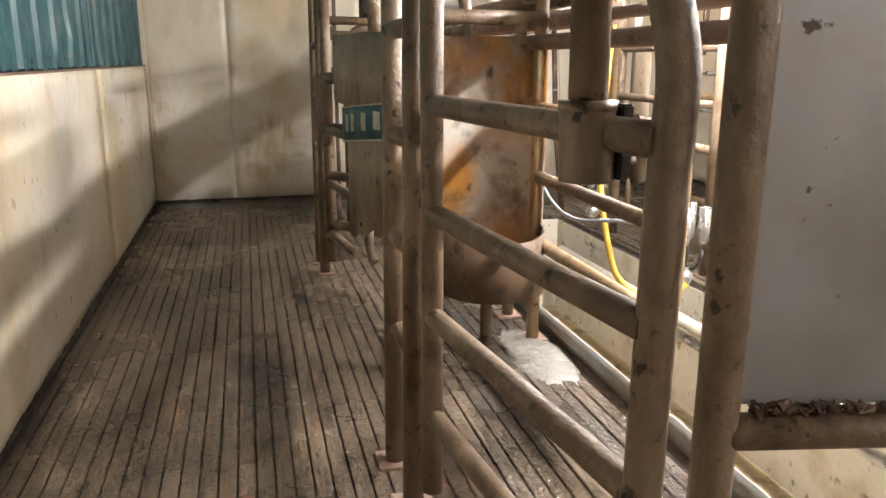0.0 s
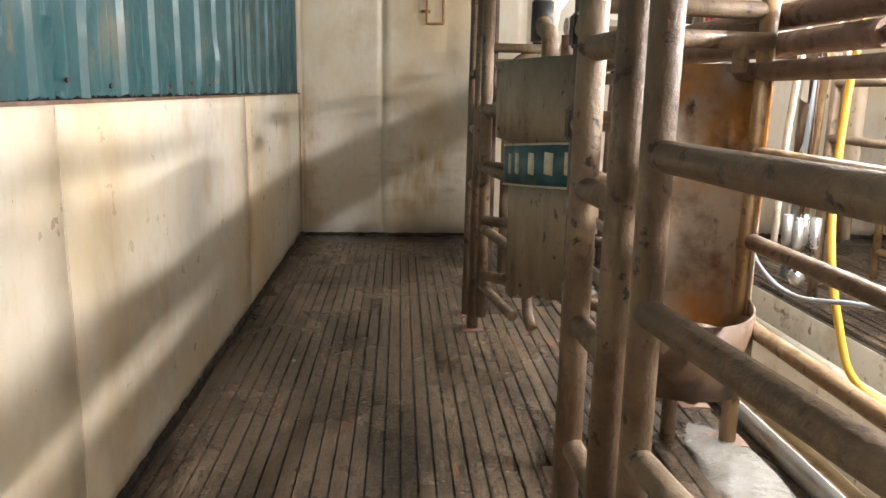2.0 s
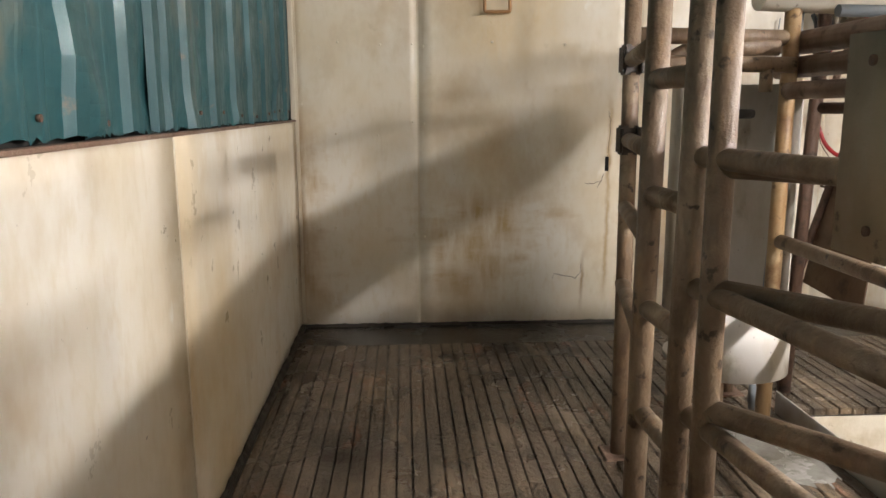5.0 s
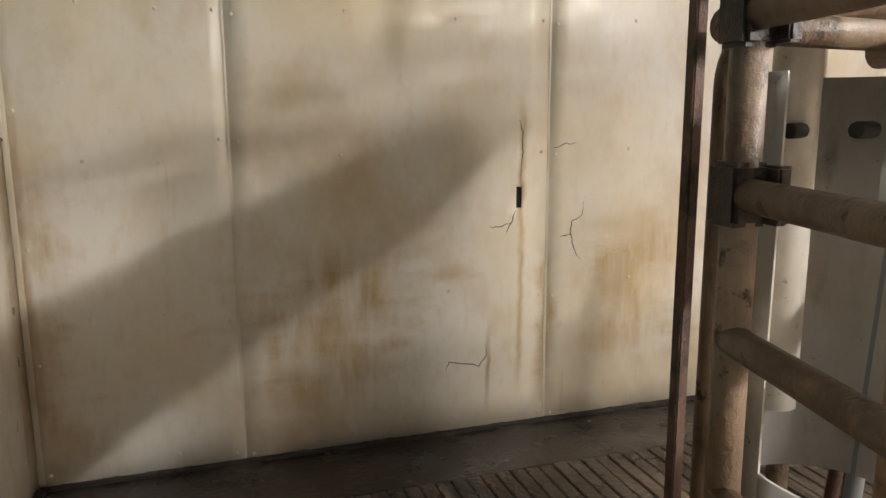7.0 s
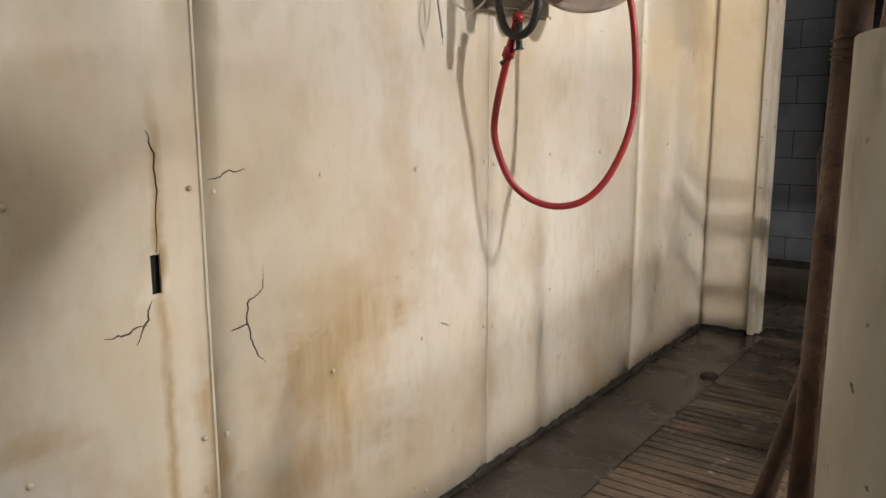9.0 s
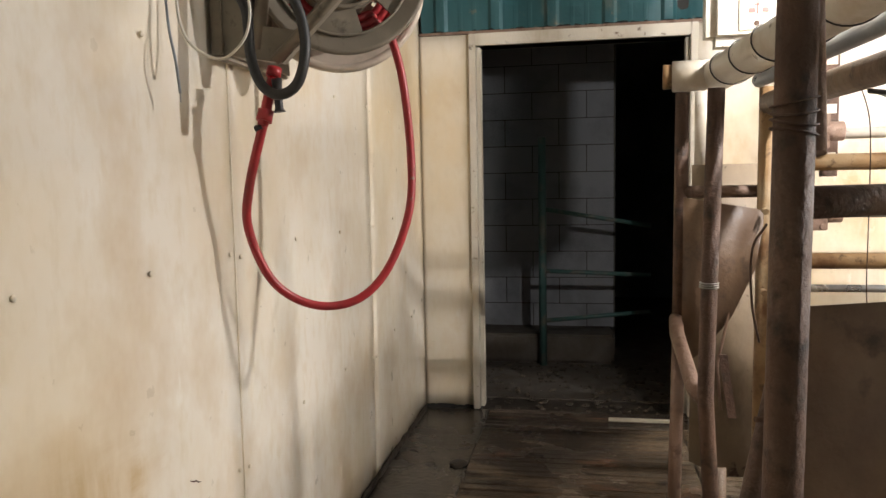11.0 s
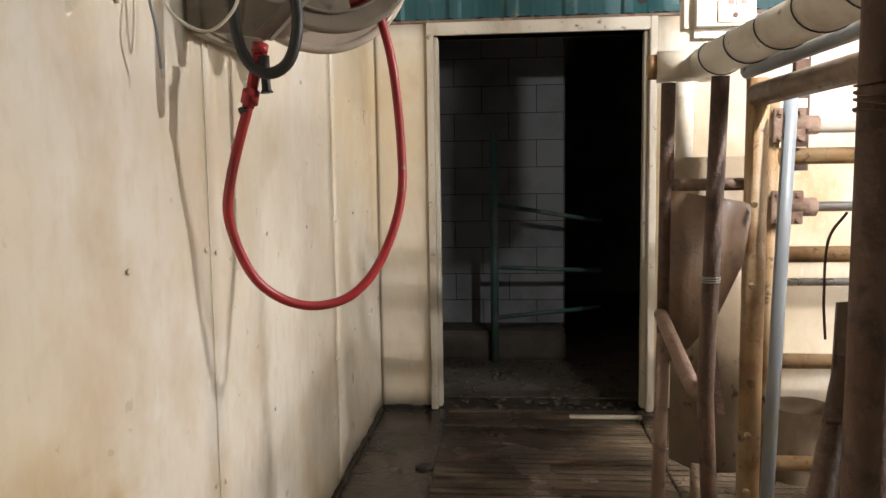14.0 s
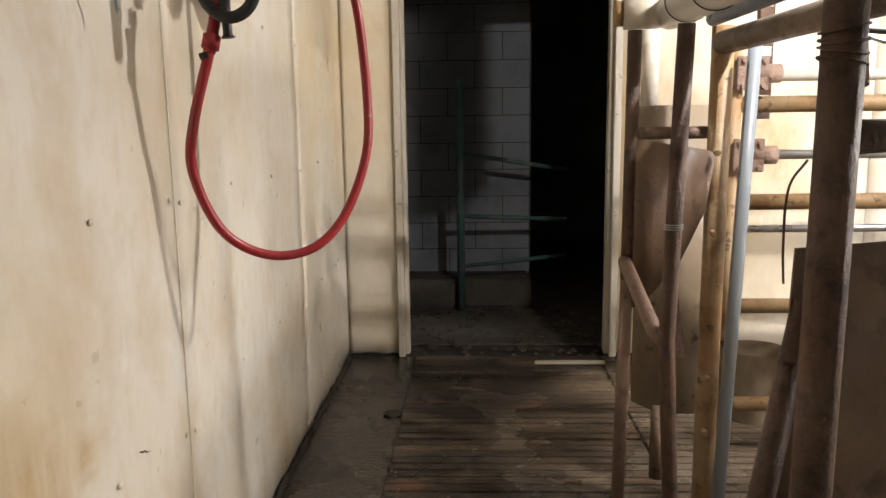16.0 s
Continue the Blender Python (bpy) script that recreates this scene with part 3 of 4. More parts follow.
for row in range(13):
    for k in range(5):
        yy = 7.19 + k * 0.405 - (0.2 if row % 2 else 0)
        if blk is None:
            blk = hang(part("block", box(-0.008, 0.003, 0.003, 0, 0.402, 0.197, 0.003), BLOCK), wall_barn)
            ob = blk
        else:
            ob = blk.copy()
            scene.collection.objects.link(ob)
        ob.location = (6.42, yy, 0.16 + row * 0.2)
    if row % 2 == 0:
        half = blk.copy()
        scene.collection.objects.link(half)
        half.location, half.scale = (6.42, 6.99, 0.16 + row * 0.2), (1, 0.49, 1)
gate = thing("barn_gate", (6.0, 7.5, 0), "green painted pipe post with sloping rails", "gate")
local(part("post", tube([(6.0, 7.5, -0.02), (6.0, 7.5, 1.60)], 0.028), GREEN), gate)
for z0, z1 in ((1.10, 0.97), (0.66, 0.62), (0.30, 0.36)):
    local(part("rail", tube([(6.0, 7.5, z0), (6.1, 6.75, z1)], 0.016), GREEN), gate)


# ---- stalls ----
def pipe(name, parent, pts, r, mat=PAINT, bend=0.0, label="", sides=14):
    return local(part(name, tube(pts, r, sides, bend), mat, label=label), parent)


def foot(parent, x, y, mat=RUST_PALE):
    """A square bolted foot plate."""
    p = local(part("foot_plate", box(x - 0.06, y - 0.06, -0.012, x + 0.06, y + 0.06, 0.008, 0.002), mat), parent)
    for dx, dy in ((-0.045, -0.045), (0.045, -0.045), (-0.045, 0.045), (0.045, 0.045)):
        b = part("bolt", disc((x + dx, y + dy, 0.018), (0, 0, 1), 0.011, 0.02, 6), RUST)
        b.parent = p
        b.matrix_parent_inverse = p.matrix_parent_inverse
    return p


def clamp(parent, x, y, z, d, size=0.05, name="hinge"):
    """A bolted hinge block: two plates round a pipe, with bolts through them."""
    bm = box(x - size * 0.7, y - size * 0.7, z - size, x + size * 0.7, y + size * 0.7, z + size, 0.008)
    dx, dy = d
    box(x + dx * 0.05 - 0.012, y + dy * 0.05 - 0.035, z - size * 0.9, x + dx * 0.05 + 0.012, y + dy * 0.05 + 0.035, z + size * 0.9, 0.004, bm)
    for k in (-0.7, 0.7):
        disc((x + dx * 0.05, y + dy * 0.05, z + size * k), (dx, dy, 0), 0.010, 0.06, 6, bm)
    return local(part(name, bm, GREASE, label="dark greasy hinge clamp"), parent)


STALLS = (0.0, 2.55)
for n, o in enumerate(STALLS):
    # pair of posts with rungs between
    post_gate = thing("post_gate", (0.65, 3.0 + o, 0), "tan painted pipe ladder frame bolted to the planks", "gate", "stall frames")
    tops = 2.2 if n == 0 else 1.72
    pipe("post", post_gate, [(0.640, 3.11 + o, 0), (0.655, 3.11 + o, tops)], 0.031)
    pipe("post", post_gate, [(0.645, 2.85 + o, 0), (0.665, 2.85 + o, tops)], 0.031)
    foot(post_gate, 0.640, 3.11 + o)
    foot(post_gate, 0.645, 2.85 + o)
    for z in (1.345, 1.055, 0.755, 0.46):
        pipe("rung", post_gate, [(0.65, 3.11 + o, z), (0.66, 2.86 + o, z)], 0.026)
    if n == 1:
        pipe("top_bend", post_gate, [(0.653, 5.66, 1.70), (0.655, 5.66, 1.80), (0.66, 5.42, 1.80), (0.66, 5.41, 1.70)], 0.031, bend=0.06)
    # entry gate swung beside the posts
    gate = thing("stall_gate", (0.68, 2.755 + o, 0), "tan painted four-rail pipe gate with chipped rusty rails", "gate", "stall gates")
    gx = 0.11 if n == 0 else 0.62
    gy = 0.90 if n == 0 else 0.80
    ex, ey = 0.68 + gx, 2.755 + o - gy
    pipe("stile", gate, [(0.68, 2.755 + o, 0.10), (0.68, 2.755 + o, tops - 0.02)], 0.029)
    for z in (1.156, 0.886, 0.612, 0.326):
        pipe("rail", gate, [(0.68, 2.755 + o, z), (ex, ey, z)], 0.027)
    pipe("end_stile", gate, [(ex + 0.002, ey, 0.20), (ex + 0.010, ey, 1.14), (ex + 0.018, ey, 1.26), (ex - 0.005, ey + 0.02, 1.38), (ex - 0.05, ey + 0.18, 1.80)], 0.030, bend=0.09)
    # pit-side posts
    for k, (px, py) in enumerate(((1.47, 4.05 + o), (1.465, 4.39 + o))):
        pp = thing("pit_post", (px, py, 0), "tan pipe post set in cement at the pit edge", "post", "pit posts")
        pipe("post", pp, [(px, py, -0.02), (px, py, 1.86 if k == 0 else 0.52)], 0.030, ORANGE_PIPE if k == 0 else PAINT)
        foot(pp, px, py)
    side = thing("pit_side_gate", (1.46, 3.97 + o, 0), "pipe gate along the pit with rounded lower corner", "gate", "pit side gates")
    pipe("loop", side, [(1.46, 3.99 + o, 0.475), (1.46, 2.88 + o, 0.475), (1.46, 2.88 + o, 1.06), (1.46, 3.99 + o, 1.06)], 0.029, ORANGE_PIPE if n == 0 else PAINT, bend=0.10)
    pipe("rail", side, [(1.46, 3.99 + o, 0.765), (1.46, 2.90 + o, 0.765)], 0.028, PAINT)
    pipe("rail", side, [(1.46, 4.02 + o, 1.335), (1.46, 2.5 + o if n == 0 else 1.48 + o, 1.335)], 0.032, RUST_PALE)
    # overhead pipes across the manger
    over = thing("stall_head_rail", (1.1, 4.0 + o, 0), "tan pipes bent over the head of the stall", "rail", "stall head rails")
    pipe("rail", over, [(0.82, 3.90 + o, 1.43), (1.47, 4.02 + o, 1.43)], 0.029)
    pipe("rail", over, [(0.82, 3.95 + o, 1.53), (1.47, 4.05 + o, 1.53), (1.47, 4.25 + o, 1.53)], 0.029, bend=0.06)
    pipe("drop", over, [(1.36, 4.0 + o, 1.43), (1.36, 4.0 + o, 1.33)], 0.024)
    # manger: half-round sheet with a lower bowl
    cx, cy, r = (1.25, 1.28)[n], 4.10 + o, 0.225
    manger = thing("manger", (cx, cy, 0), "tall half-round sheet-metal manger, " + ("orange-stained inside" if n == 0 else "dull white with dark specks"), "manger", "mangers")
    back = shell([(cx - r - 0.005, cy - 0.10)] + [(x, cy + (y - cy) * 0.82) for x, y in arc(cx, cy, r, 180, 0, 16)] + [(cx + r + 0.005, cy - 0.10)], lambda s, p: (0.40, 1.365), 0.005)
    local(part("back_sheet", back, ORANGE_SHEET if n == 0 else WHITE_SHEET), manger)
    bowl = shell(arc(cx, cy - 0.09, r + 0.004, 180, 360, 16), lambda s, p: (0.27, 0.555 - 0.03 * math.sin(math.pi * s)), 0.006)
    local(part("bowl", bowl, BROWN_SHEET if n == 0 else WHITE_SHEET), manger)
    bottom = disc((cx, cy - 0.03, 0.29), (0, 0, 1), r - 0.004, 0.02)
    local(part("bowl_floor", bottom, ORANGE_SHEET if n == 0 else WHITE_SHEET), manger)
    pipe("support", manger, [(cx, cy - 0.03, 0.285), (cx, cy - 0.03, -0.02)], 0.028)
    if n == 1:
        pipe("feed_pipe", manger, [(1.19, cy + 0.03, 2.4), (1.19, cy + 0.03, 0.64)], 0.050, WHITE_PVC, label="white plastic feed drop pipe")
        pipe("coupling", manger, [(1.19, cy + 0.03, 1.56), (1.19, cy + 0.03, 1.66)], 0.057, RUBBER)
        local(part("bracket", disc((cx - 0.13, cy - 0.02, 1.25), (1, 0.3, 0), 0.016, 0.05, 8), RUBBER), manger)
        local(part("bracket", disc((cx + 0.04, cy - 0.03, 1.25), (1, 0.3, 0), 0.018, 0.07, 8), RUBBER), manger)
    # hinge post group in front of the manger
    hp = thing("hinge_post", (0.79, 3.80 + o, 0), "tan hoop of pipe with dark bolted hinge clamps", "post", "hinge posts")
    pipe("post", hp, [(0.80, 3.80 + o, -0.02), (0.79, 3.80 + o, 1.80)], 0.029)
    clamp(hp, 0.79, 3.80 + o, 1.435, (0.6, -0.6))
    clamp(hp, 0.79, 3.80 + o, 1.165, (0.6, -0.6))
    for z in (1.435, 1.165, 0.93, 0.655):
        pipe("rung", hp, [(0.79, 3.80 + o, z), (0.655, 3.13 + o, z)], 0.026)
    if n == 1:
        pipe("hoop", hp, [(0.962, 4.055 + o, 0.02), (0.962, 4.055 + o, 1.40), (1.06, 4.045 + o, 1.49), (1.40, 4.0 + o, 1.49)], 0.029, bend=0.12)
        local(part("flat_bar", box(0.868, 4.035 + o, -0.02, 0.892, 4.065 + o, 1.86, 0.003), RUST), hp)
        pipe("link", hp, [(0.79, 3.80 + o, 1.165), (0.962, 4.055 + o, 1.165)], 0.022)
    foot(hp, 0.80, 3.80 + o)

# far ladder joined to the next frame
lad = thing("post_gate", (0.66, 5.2, 0), "tan pipe rails running on to the labelled panel", "gate", "stall frames")
for z in (1.169, 0.874, 0.568, 0.268):
    pipe("rung", lad, [(0.665, 5.41, z), (0.76, 4.75, z)], 0.024)

# labelled panel by the first manger
panel = thing("feeder_panel", (0.79, 4.3, 0), "tan bent feeder panel with a worn teal label band", "panel")


def panel_line(y0, y1, n=12):
    return [(0.815 - 0.135 * (y0 + (y1 - y0) * i / n - 3.82) - 0.03 * math.sin(math.pi * i / n), y0 + (y1 - y0) * i / n) for i in range(n + 1)]


upper = shell(panel_line(3.82, 4.86), lambda s, p: (1.04 + 0.02 * s, 1.37 + 0.01 * s), 0.005)
local(part("upper_sheet", upper, TAN_SHEET), panel)
lower = shell(panel_line(3.82, 4.62), lambda s, p: (0.61 - 0.21 * s + 0.012 * math.sin(s * 21), 1.06), 0.005)
local(part("lower_sheet", lower, TAN_SHEET), panel)
band = shell([(x - 0.006, y) for x, y in panel_line(3.82, 4.69)], lambda s, p: (0.965 - 0.09 * s, 1.10 - 0.07 * s), 0.003)
local(part("label_band", band, BAND, label="teal label band"), panel)
bm = bmesh.new()
for z0, z1 in ((0.958, 0.966), (1.10, 1.108)):
    shell([(x - 0.0075, y) for x, y in panel_line(3.82, 4.69)], lambda s, p, z0=z0, z1=z1: (z0 - (0.09 if z0 < 1 else 0.07) * s, z1 - (0.09 if z0 < 1 else 0.07) * s), 0.003, bm)
for k, w in ((0.06, 0.05), (0.22, 0.07), (0.42, 0.06), (0.64, 0.05), (0.80, 0.04)):
    y0 = 3.82 + 0.87 * k
    xs = lambda yy: 0.815 - 0.135 * (yy - 3.82) - 0.03 * math.sin(math.pi * (yy - 3.82) / 0.87) - 0.009
    shell([(xs(y0), y0), (xs(y0 + w), y0 + w)], lambda s, p, k=k: (1.0 - 0.085 * k, 1.072 - 0.075 * k), 0.003, bm)
local(part("label_print", bm, CREAM, label="cream print drawn as bars"), panel)
pipe("foot_hook", panel, [(0.79, 4.55, 0.44), (0.785, 4.53, 0.36), (0.80, 4.47, 0.30)], 0.022, bend=0.04)
pipe("support", panel, [(0.86, 4.05, 0.62), (0.86, 4.05, -0.02)], 0.028)
pipe("neck", panel, [(0.84, 4.55, 1.36), (0.84, 4.55, 1.48), (0.84, 4.75, 1.52), (0.84, 4.75, 2.3)], 0.035, bend=0.08)
local(part("collar", tube([(0.84, 4.75, 1.46), (0.84, 4.75, 1.62)], 0.046), RUBBER), panel)
pipe("bracket", panel, [(0.83, 4.2, 1.37), (0.83, 4.2, 1.45)], 0.02, RUST)
for y0, z in ((3.86, 1.33), (4.80, 1.34), (3.88, 0.66), (4.56, 0.50), (4.30, 0.53), (4.78, 1.10)):
    xx = 0.815 - 0.135 * (y0 - 3.82) - 0.03 * math.sin(math.pi * (y0 - 3.82) / 1.0) - 0.004
    local(part("bolt", disc((xx, y0, z), (1, 0, 0), 0.008, 0.012, 8), RUST), panel)
hop = thing("feed_hopper", (0.95, 5.0, 0), "white plastic hopper on the feed pipe", "hopper")
bm = bmesh.new()
tube([(0.95, 5.15, 2.5), (0.95, 5.15, 1.70), (0.95, 5.15, 1.62), (0.95, 5.15, 1.52)], [0.10, 0.10, 0.045, 0.035], 8, bm=bm)
local(part("body", bm, WHITE_PVC), hop)

# air cylinder hung on the first gate
cyl = thing("gate_cylinder", (0.72, 1.95, 1.1), "vertical pipe in a dark greasy rubber boot on the gate", "cylinder")
pipe("pipe", cyl, [(0.742, 2.0, 1.195), (0.728, 2.0, 2.3)], 0.030)
pipe("boot", cyl, [(0.744, 2.0, 1.082), (0.744, 2.0, 1.088), (0.742, 2.0, 1.196), (0.742, 2.0, 1.202)], 0.043, label="brown greasy boot")
pipe("boot_lip", cyl, [(0.742, 2.0, 1.190), (0.742, 2.0, 1.205)], 0.0455)
local(part("bracket", box(0.782, 1.965, 1.085, 0.803, 2.03, 1.20, 0.004), GREASE, label="black greasy bracket"), cyl)
for z in (1.11, 1.175):
    local(part("bolt", disc((0.806, 1.99, z), (1, 0, 0), 0.009, 0.03, 6), RUST), cyl)

# sheeted gate beside the start
sg = thing("sheeted_gate", (0.95, 1.9, 0), "pipe gate faced with a dull grey metal sheet, dung-spattered", "gate")
A, B = Vector((0.872, 1.797, 0)), Vector((1.40, 1.68, 0))
d = (B - A).normalized()
pipe("stile", sg, [(A.x, A.y, 0.12), (A.x, A.y, 2.2)], 0.031)
pipe("rail", sg, [(A.x, A.y, 0.74), (B.x, B.y, 0.745)], 0.028)
pipe("stile", sg, [(B.x, B.y, 0.5), (B.x, B.y, 2.2)], 0.031)
s0, s1 = A + d * 0.04, B - d * 0.03
local(part("sheet", plate([(s0.x, s0.y + 0.02, 0.775), (s1.x, s1.y + 0.02, 0.775), (s1.x, s1.y + 0.02, 2.0), (s0.x, s0.y + 0.02, 2.0)], 0.004), GREY_SHEET), sg)
bm = bmesh.new()
rnd = random.Random(21)
for _ in range(170):
    t = rnd.random()
    q = A + d * (0.05 + t * ((B - A).length - 0.08))
    s = rnd.uniform(0.003, 0.009)
    r = bmesh.ops.create_icosphere(bm, subdivisions=1, radius=s)
    for v in r["verts"]:
        v.co += Vector((q.x + rnd.uniform(-0.01, 0.01), q.y + rnd.uniform(-0.012, 0.012), 0.77 + rnd.uniform(0, 0.012)))
local(part("dirt", bm, BROWN_SHEET, label="dry crumbs of dirt on the rail"), sg)

# pit edge strip, cement patch
edge_strip = tagged(part("pit_kerb", shell([(1.575, SOUTH), (1.575, 2.0), (1.575, 4.0), (1.575, 6.7)], lambda s, p: (-0.03, 0.095), 0.005), KERB), "upright galvanised strip along the pit edge", "kerb", kind="structure")
for n, o in enumerate(STALLS):
    bm = bmesh.new()
    r = bmesh.ops.create_icosphere(bm, subdivisions=3, radius=1.0)
    for v in r["verts"]:
        k = 1 + 0.25 * noise.noise(v.co * 2 + Vector((o, 0, 3)))
        v.co = Vector((1.41 + v.co.x * 0.15 * k, 3.86 + o + v.co.y * 0.36 * k, -0.006 + v.co.z * 0.018))
    tagged(part("cement_patch", bm, SPILL, smooth=True), "pale wet cement patch at the pit post", "cement", kind="structure")

# ---- opposite side, mirrored across the pit ----
MID = 4.32
for o in (0.0, 1.9):
    fg = thing("far_stall_gate", (3.62, 2.9 + o, 0), "tan pipe gate across the pit", "gate", "far stall gates")
    for y in (2.75, 3.9):
        pipe("post", fg, [(3.6, y + o, -0.02), (3.6, y + o, 1.9)], 0.03)
    for z in (1.35, 1.06, 0.76, 0.46):
        pipe("rail", fg, [(3.6, 2.75 + o, z), (3.6, 3.9 + o, z)], 0.026, ORANGE_PIPE)
    fp = thing("far_pit_gate", (2.86, 3.4 + o, 0), "pipe gate along the far edge of the pit", "gate", "far pit gates")
    for y in (2.9, 4.1):
        pipe("post", fp, [(2.86, y + o, -0.02), (2.86, y + o, 1.9)], 0.03)
    for z in (1.34, 1.01, 0.75):
        pipe("rail", fp, [(2.86, 2.9 + o, z), (2.86, 4.1 + o, z)], 0.026)
    if o > 0:
        continue
    cx, cy, r = 3.15, 4.25 + o, 0.225
    fm = thing("manger", (cx, cy, 0), "tall half-round dull grey manger across the pit", "manger", "mangers")
    local(part("back_sheet", shell(arc(cx, cy, r, 180, 0, 12), lambda s, p: (0.40, 1.36), 0.005), WHITE_SHEET), fm)
    local(part("bowl", shell(arc(cx, cy, r, 180, 360, 12), lambda s, p: (0.27, 0.55), 0.005), WHITE_SHEET), fm)
    pipe("support", fm, [(cx, cy + 0.2, 0.45), (cx, cy + 0.2, -0.02)], 0.028)

# overhead lines along the pit
line = thing("vacuum_line", (1.55, 3, 1.5), "rust-brown steel line running above the pit edge", "pipe")
pipe("run", line, [(1.56, 3.5, 1.52), (1.56, 6.80, 1.52)], 0.045, RUST_PALE)
pipe("run", line, [(1.53, 3.5, 1.425), (1.53, 6.80, 1.425)], 0.040, RUST_PALE)
pipe("thin_run", line, [(1.56, 1.6, 1.52), (1.56, 3.5, 1.52)], 0.024, RUST_PALE)
pipe("thin_run", line, [(1.53, 1.6, 1.425), (1.53, 3.5, 1.425)], 0.022, RUST_PALE)
# out-of-view pipe, added so the pit lamp casts the wedge on the end wall
line = thing("added_shade_pipe", (2.3, 3, 1.86), "unseen thick pipe added to cast the end wall's diagonal shadow", "pipe")
pipe("run", line, [(2.20, 5.35, 2.905), (2.20, 5.35, 1.825), (2.20, 6.80, 1.825)], 0.048, WHITE_PVC, bend=0.08)
line = thing("milk_line", (2.62, 3, 0), "pale plastic and steel milk line along the far pit wall", "pipe")
pipe("run", line, [(2.62, SOUTH + 0.05, -0.16), (2.62, 6.4, -0.22)], 0.038, WHITE_PVC)
pipe("run", line, [(2.64, SOUTH + 0.05, -0.28), (2.64, 6.4, -0.32)], 0.03, STEEL)

# milking clusters hung along the pit
for n, (x, y) in enumerate(((2.05, 3.75), (2.3, 5.2))):
    cl = thing("milking_cluster", (x, y, 0.5), "milking cluster of steel cups with black tubes", "milking cluster", "milking clusters")
    for k in range(4):
        dx, dy = 0.09 * (k % 2) - 0.045, 0.11 * (k // 2) - 0.055
        cup = local(part("cup", tube([(x + dx, y + dy, 0.66), (x + dx, y + dy, 0.52), (x + dx, y + dy, 0.50)], [0.024, 0.024, 0.016]), STEEL), cl)
        sl = part("sleeve", tube([(x + dx, y + dy, 0.52), (x + dx, y + dy, 0.47)], 0.029), RUBBER)
        sl.parent, sl.matrix_parent_inverse = cup, cup.matrix_parent_inverse
        pipe("tube", cl, [(x + dx, y + dy, 0.47), (x + dx * 0.9, y + dy * 0.9, 0.40), (x, y, 0.36)], 0.009, RUBBER, bend=0.04, sides=8)
    local(part("claw", tube([(x, y, 0.38), (x, y, 0.34), (x, y, 0.30)], [0.03, 0.045, 0.02]), STEEL), cl)
    pipe("hanger", cl, [(x, y, 0.62), (x, y, 1.54), (1.56, y, 1.54)], 0.006, RUST, sides=6)
hoses = thing("yellow_hose", (1.9, 4.2, 0), "yellow rubber hose hanging in a loop over the pit", "hose")
pipe("hose", hoses, [(1.95, 4.3, 1.65), (1.88, 4.25, 1.2), (1.74, 4.0, 0.7), (1.78, 3.85, 0.30), (1.95, 3.75, 0.22), (2.05, 3.72, 0.32)], 0.014, YELLOW, bend=0.25, sides=10)
hoses = thing("yellow_hose", (1.9, 4.5, 0), "pale yellow hose hanging from the overhead line", "hose")
pipe("hose", hoses, [(1.85, 4.5, 1.65), (1.80, 4.5, 1.05), (1.80, 4.5, 0.6)], 0.014, WHITE_PVC, bend=0.2, sides=10)
hoses = thing("air_tube", (1.6, 4.2, 0), "grey air tube looped below the gate", "hose")
pipe("hose", hoses, [(1.52, 4.25, 1.0), (1.54, 4.2, 0.70), (1.60, 4.0, 0.56), (1.75, 3.8, 0.60), (1.9, 3.7, 0.58)], 0.009, PVC, bend=0.15, sides=8)

# end of the pit: grey pipe and scribbled board
gp = thing("grey_pipe", (1.52, 6.72, 0), "grey plastic pipe standing at the pit corner", "pipe")
pipe("run", gp, [(1.50, 6.74, 0.0), (1.53, 6.66, 1.9)], 0.022, PVC)
pipe("coupling", gp, [(1.50, 6.74, 0.03), (1.502, 6.735, 0.12)], 0.028, PVC)

# ---- hose reel on the end wall ----
reel = thing("hose_reel", (2.62, 7.95, 1.8), "taupe plastic wall hose reel wound with red hose", "hose reel")
AX = Vector((-0.93, -0.37, 0)).normalized()
C = Vector((2.66, 7.865, 1.875))
local(part("wall_plate", box(2.38, 8.07, 1.62, 2.80, 8.114, 2.12, 0.01), REEL), reel)


def ring_disc(centre, axis, r_out, r_in, depth, mat, name, spokes, share):
    """A moulded wheel: rounded rim, flat outer band, hub, and broad spokes that leave slots."""
    a = Vector(axis).normalized()
    u = a.orthogonal().normalized()
    w = a.cross(u)
    bm = bmesh.new()
    n = 60
    radii = [r_in * 0.25, r_in, r_out * 0.80, r_out * 0.92, r_out, r_out * 1.02]
    lift = [0, 0, 0, 0.3 * depth, 0.5 * depth, 0]
    rings = [[bm.verts.new(centre + (u * math.cos(2 * math.pi * k / n) + w * math.sin(2 * math.pi * k / n)) * r + a * h) for k in range(n)] for r, h in zip(radii, lift)]
    for q in range(len(radii) - 1):
        for k in range(n):
            if q == 1 and (k * spokes / n) % 1.0 >= share:
                continue
            m = (k + 1) % n
            bm.faces.new((rings[q][k], rings[q][m], rings[q + 1][m], rings[q + 1][k]))
    ext = bmesh.ops.extrude_face_region(bm, geom=list(bm.faces))
    for g in ext["geom"]:
        if isinstance(g, bmesh.types.BMVert):
            g.co -= a * depth * 0.4
    return local(part(name, bm, mat), reel)


R = 0.235
ring_disc(C - AX * 0.09, AX, R, 0.11, 0.020, REEL_RIM, "back_flange", 20, 0.36)
ring_disc(C + AX * 0.09, AX, R * 0.93, 0.115, 0.024, REEL, "front_flange", 5, 0.52)


